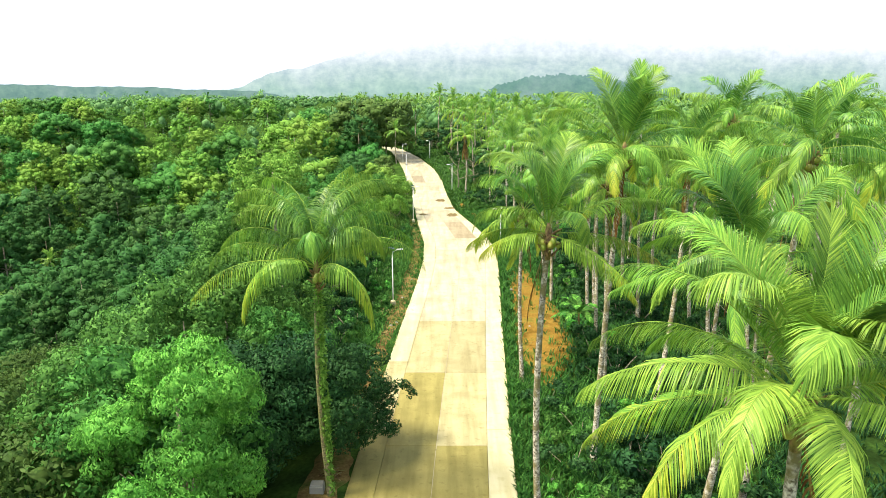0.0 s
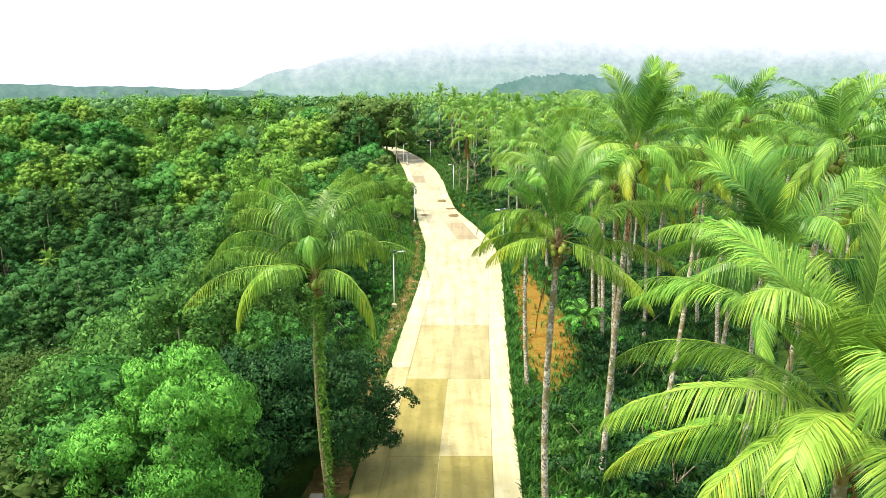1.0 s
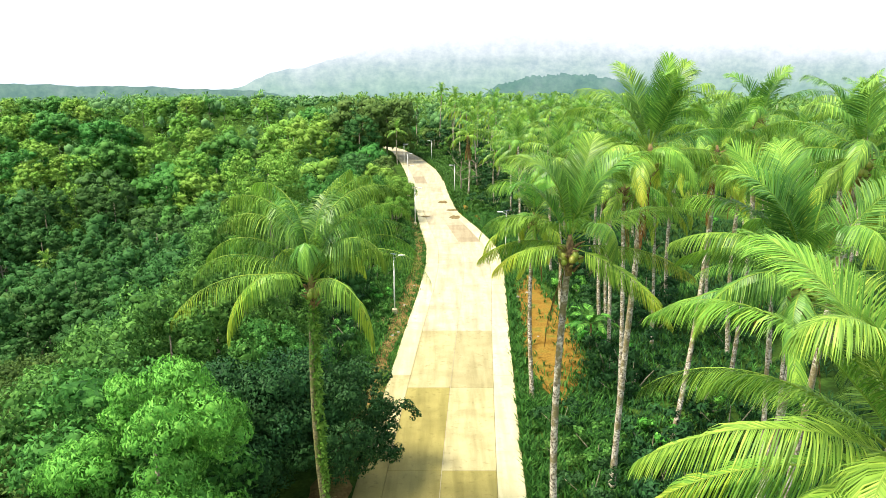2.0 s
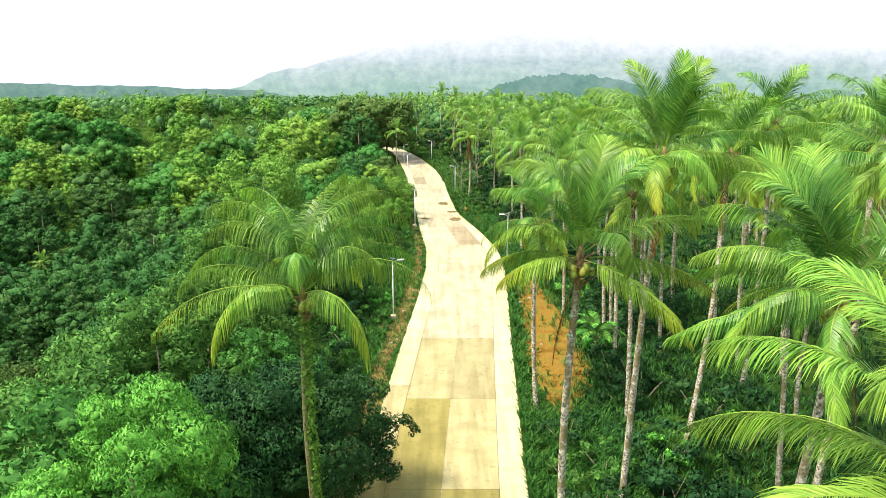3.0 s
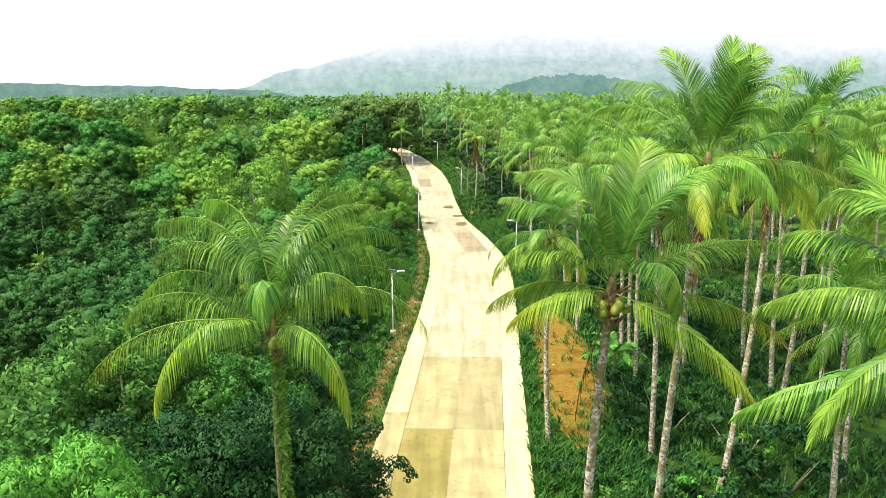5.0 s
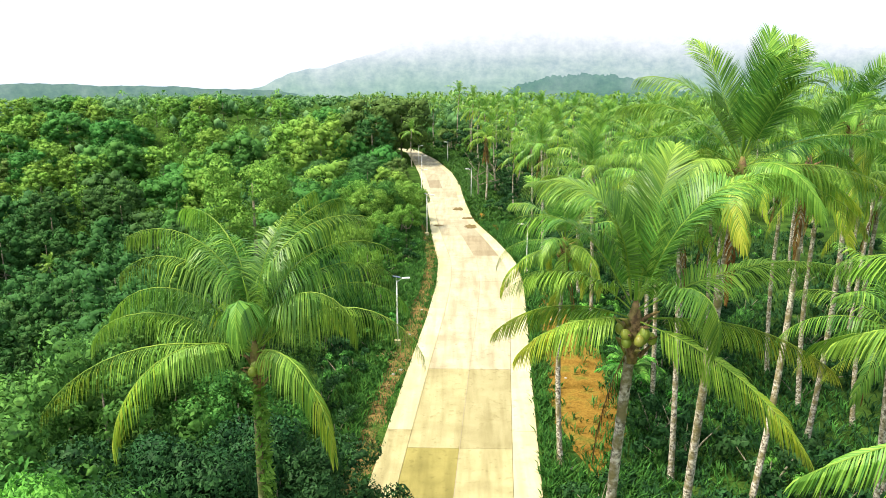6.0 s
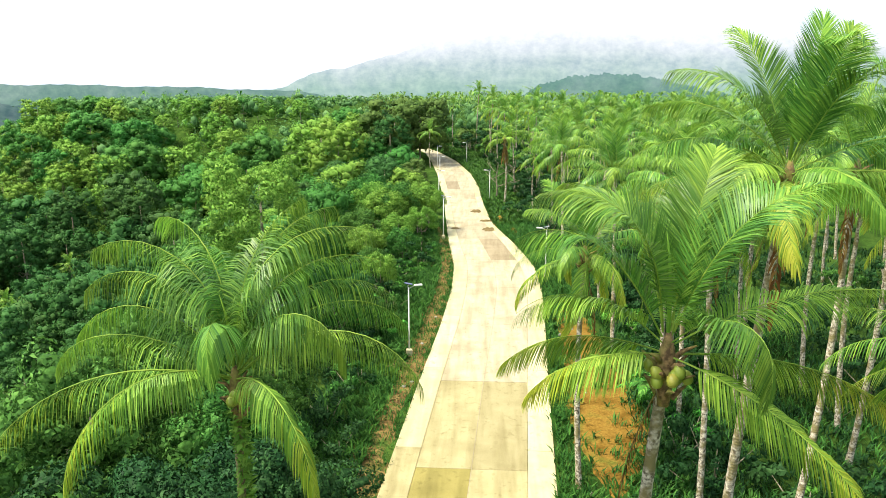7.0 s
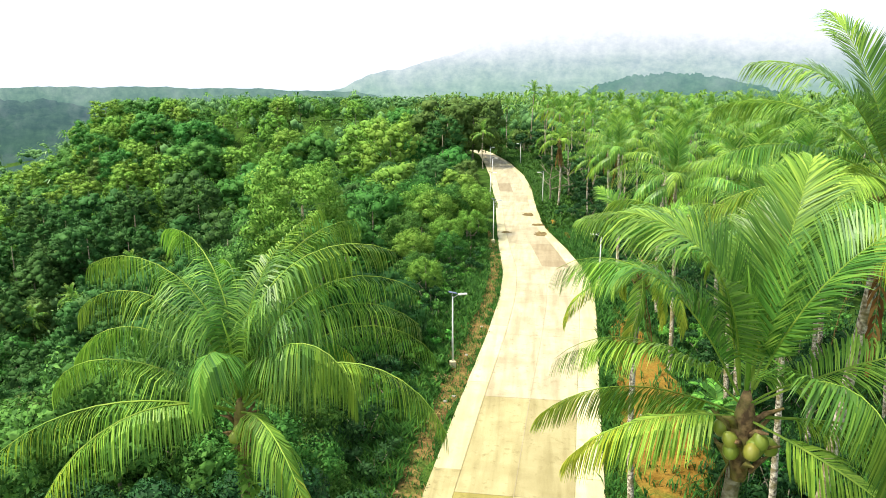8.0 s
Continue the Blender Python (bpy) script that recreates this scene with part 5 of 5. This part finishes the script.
# ---- small things by the road ----
def bare_tree(x, y, seed):
    """A leafless grey tree with crooked limbs."""
    rng = random.Random(seed)
    thing = new("bare_tree")
    thing.location = (x, y, float(land(x, y)) - 0.1)
    tagged(thing, "leafless grey tree with crooked branches by the road", "tree")
    child("trunk", mesh_of("trunk", *tube([(0, 0, -0.4), (0.2, 0, 2.0), (0.0, 0.2, 4.2), (0.3, 0, 6.5)], [0.2, 0.16, 0.11, 0.04], 7), TREE_BARK, True), thing)
    for k in range(6):
        a, z, r = k * 2.2, 2.6 + k * 0.6, 3.6 - k * 0.35
        p, d = Vector((0.15, 0.05, z)), Vector((math.cos(a), math.sin(a), 0))
        m, e = p + d * r * 0.45 + Vector((0, 0, 0.6)), p + d * r + Vector((0, 0, rng.uniform(0.5, 2.0)))
        twig = e + Vector((rng.uniform(-0.8, 0.8), rng.uniform(-0.8, 0.8), 0.7))
        child("branch", mesh_of("branch", *join(tube([p, m, e], [0.09, 0.06, 0.025], 5), tube([m, m + (twig - m) * 0.6, twig], [0.04, 0.03, 0.012], 4)), TREE_BARK, True), thing)
    return thing


bare_tree(2.9, 129.5, 3)
bare_tree(6.2, 135.0, 8)


def brush_pile(x, y, seed, n, r):
    rng = random.Random(seed)
    z = float(land(x, y))
    parts = []
    for k in range(n):
        a, l = rng.uniform(0, 6.28), rng.uniform(0.5, 1.2) * r
        c = Vector((rng.uniform(-r, r) * 0.4, rng.uniform(-r, r) * 0.4, 0.04 + rng.uniform(0, 0.28)))
        d = Vector((math.cos(a), math.sin(a), rng.uniform(-0.1, 0.35))) * l * 0.5
        parts.append(tube([c - d, c + d * 0.2 + Vector((0, 0, 0.04)), c + d], [0.035, 0.03, 0.012], 4))
    ob = new("brush_pile", mesh_of("brush_pile", *join(*parts), FIBRE, True))
    ob.location = (x, y, z)
    return tagged(ob, "heap of dry brown cut branches on the verge", "brush", "brush heaps", "stuff")


brush_pile(-5.4, 59.6, 4, 34, 1.1)
brush_pile(-5.0, 54.2, 5, 12, 0.6)
brush_pile(-5.9, 46.0, 6, 16, 0.8)
brush_pile(-6.3, 33.2, 7, 24, 0.9)

def stone(seed, x, y, r):
    rng = random.Random(seed)
    bm = bmesh.new()
    bmesh.ops.create_icosphere(bm, subdivisions=2, radius=r)
    for v in bm.verts:
        v.co *= 1 + 0.25 * noise.noise(v.co * (2.0 / r) + Vector((seed, 0, 0)))
        v.co.z *= 0.6
    me = bpy.data.meshes.new("stone")
    bm.to_mesh(me)
    bm.free()
    me.materials.append(STONE)
    ob = new("stone", me)
    ob.location = (x, y, float(land(x, y)) + r * 0.25)
    return tagged(ob, "pale grey stone lying on the soil verge", "stone", "stones by the road")


rng = random.Random(17)
for k in range(26):
    y = rng.uniform(32, 100)
    x = road_l(y) - rng.uniform(0.4, 2.2) if k % 2 else road_r(y) + rng.uniform(0.5, 2.5)
    stone(k, x, y, rng.uniform(0.08, 0.2))

marker = new("marker_box")
marker.location = (-6.75, 31.6, float(land(-6.75, 31.6)))
tagged(marker, "small grey concrete box with a pale lid by the palm", "concrete box")
child("body", mesh_of("body", *box(0, 0, 0.2, 0.75, 0.6, 0.55, 0.03), STONE), marker)
child("lid", mesh_of("lid", *box(0, 0, 0.52, 0.66, 0.5, 0.08, 0.02), STONE), marker, "pale weathered lid")


def soil_mound(x, y, rx, ry, h, seed):
    """A tipped heap of loose soil with a ragged foot."""
    rng = random.Random(seed)
    rings, n, z = (0.0, 0.25, 0.5, 0.75, 1.0), 18, float(land(x, y))
    vs, fs = [], []
    edge = [rng.uniform(0.8, 1.2) for _ in range(n)]
    for r in rings[1:]:
        for k in range(n):
            a = 2 * math.pi * k / n
            q = r * (1 + (edge[k] - 1) * r)
            px, py = x + math.cos(a) * rx * q, y + math.sin(a) * ry * q
            vs.append((px, py, max(float(land(px, py)), float(road_z(py)) - 0.1) + h * (math.cos(r * math.pi) * 0.5 + 0.5) * rng.uniform(0.8, 1.15) - (0.08 if r == 1.0 else 0)))
    vs.append((x, y, z + h))
    top = len(vs) - 1
    for k in range(n):
        k2 = (k + 1) % n
        fs.append((top, k, k2))
        for q in range(len(rings) - 2):
            fs.append((q * n + k, (q + 1) * n + k, (q + 1) * n + k2, q * n + k2))
    return tagged(new("soil_heap", mesh_of("soil_heap", vs, fs, SOIL_RED, True)), "heap of orange soil against the road edge", "soil heap", "soil heaps")


soil_mound(3.3, 111.0, 1.5, 4.2, 0.9, 71)
soil_mound(4.9, 105.0, 1.0, 2.4, 0.5, 72)


def mud_patch(x, y, rx, ry, seed):
    """A thin film of washed-in mud with a ragged outline."""
    rng = random.Random(seed)
    vs, fs, n = [(x, y, float(road_z(y)) + 0.016)], [], 22
    for ring, h in ((0.6, 0.014), (1.0, 0.005)):
        for k in range(n):
            a = 2 * math.pi * k / n
            r = ring * rng.uniform(0.72, 1.15)
            px, py = x + math.cos(a) * rx * r, y + math.sin(a) * ry * r
            vs.append((px, py, float(road_z(py)) + h))
    for k in range(n):
        k2 = (k + 1) % n
        fs += [(0, 1 + k, 1 + k2), (1 + k, 1 + n + k, 1 + n + k2, 1 + k2)]
    return tagged(new("mud_patch", mesh_of("mud_patch", vs, fs, MUD, True)), "dark dried mud patch on the concrete road", "mud", "mud on the road")


for k, (x, y, rx, ry) in enumerate([(-0.4, 119.7, 0.9, 1.5), (1.5, 105.8, 0.9, 1.6), (1.2, 112.0, 1.2, 0.9), (-3.2, 106.5, 0.7, 0.6)]):
    mud_patch(x, y, rx, ry, 300 + k)


# ---- the road, slab by slab ----
road = tagged(new("road"), "pale concrete road of poured slabs curving uphill", "road", kind="structure")
LANES = [0.0, 0.168, 0.5, 0.835, 1.0]
rng = random.Random(23)
GAP = 0.009


def slab(y0, y1, f0, f1, mat, lift):
    """One poured slab with bevelled rims, following the road's bend."""
    n = 5
    top, rim, low = [], [], []
    for ring, inset, dz in ((top, 0.032, 0.0), (rim, GAP, -0.012), (low, GAP, -0.26)):
        for u in [k / n for k in range(n + 1)]:
            y = y0 + inset + (y1 - y0 - 2 * inset) * u
            l, r, z = float(road_l(y)), float(road_r(y)), float(road_z(y))
            ring.append(((l + (r - l) * f0) + inset, y, z + dz + lift))
            ring.append(((l + (r - l) * f1) - inset, y, z + dz + lift))
    v = top + rim + low
    f = []
    for k in range(n):
        a = 2 * k
        f.append((a, a + 1, a + 3, a + 2))
    m = 2 * (n + 1)
    loop = [2 * k + 1 for k in range(n + 1)] + [2 * k for k in range(n, -1, -1)]
    for base in (0, m):
        for i in range(len(loop)):
            p, q = loop[i], loop[(i + 1) % len(loop)]
            f.append((base + p, base + m + p, base + m + q, base + q))
    return mesh_of("slab", v, f, mat)


for s in range(4):
    long = 10.6
    y = -27.2 + (2.0 if s in (0, 3) else 0.0)
    while y < 236:
        lane = s in (1, 2)
        # Slabs step darker towards the near end, with shade kept in the material.
        mat = CONC_SHOULDER if not lane else (CONC_OLIVE_SHADED if y < (38 if s == 1 else 30) else CONC_MID if y < 54 else CONC_LANE)
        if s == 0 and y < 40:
            mat = CONC_OLIVE_SHADED if y < 30 else CONC_MID
        if (s == 2 and 84 < y + 2 < 97) or (s == 1 and 140 < y < 152):
            mat = CONC_DARK
        child("slab", slab(y, y + long, LANES[s], LANES[s + 1], mat, rng.uniform(-0.004, 0.004)), road, "brown-stained newer slab" if mat is CONC_DARK else "")
        y += long


def seam(f, y0, y1, wide):
    """A pale filled joint lying a little proud along the lane's edge."""
    vs, fs = [], []
    ys = np.arange(y0, y1, 1.5)
    for y in ys:
        l, r, z = float(road_l(y)), float(road_r(y)), float(road_z(y))
        x = l + (r - l) * f
        vs += [(x - wide / 2, y, z + 0.004), (x - wide / 3, y, z + 0.009), (x + wide / 3, y, z + 0.009), (x + wide / 2, y, z + 0.004)]
    for i in range(len(ys) - 1):
        for k in range(3):
            o = i * 4 + k
            fs.append((o, o + 1, o + 5, o + 4))
    return mesh_of("joint_seam", vs, fs, CONC_LANE)


for f, w in ((LANES[2], 0.035),):
    child("joint_seam", seam(f, -25, 234, w), road, "pale joint seam along the slabs")
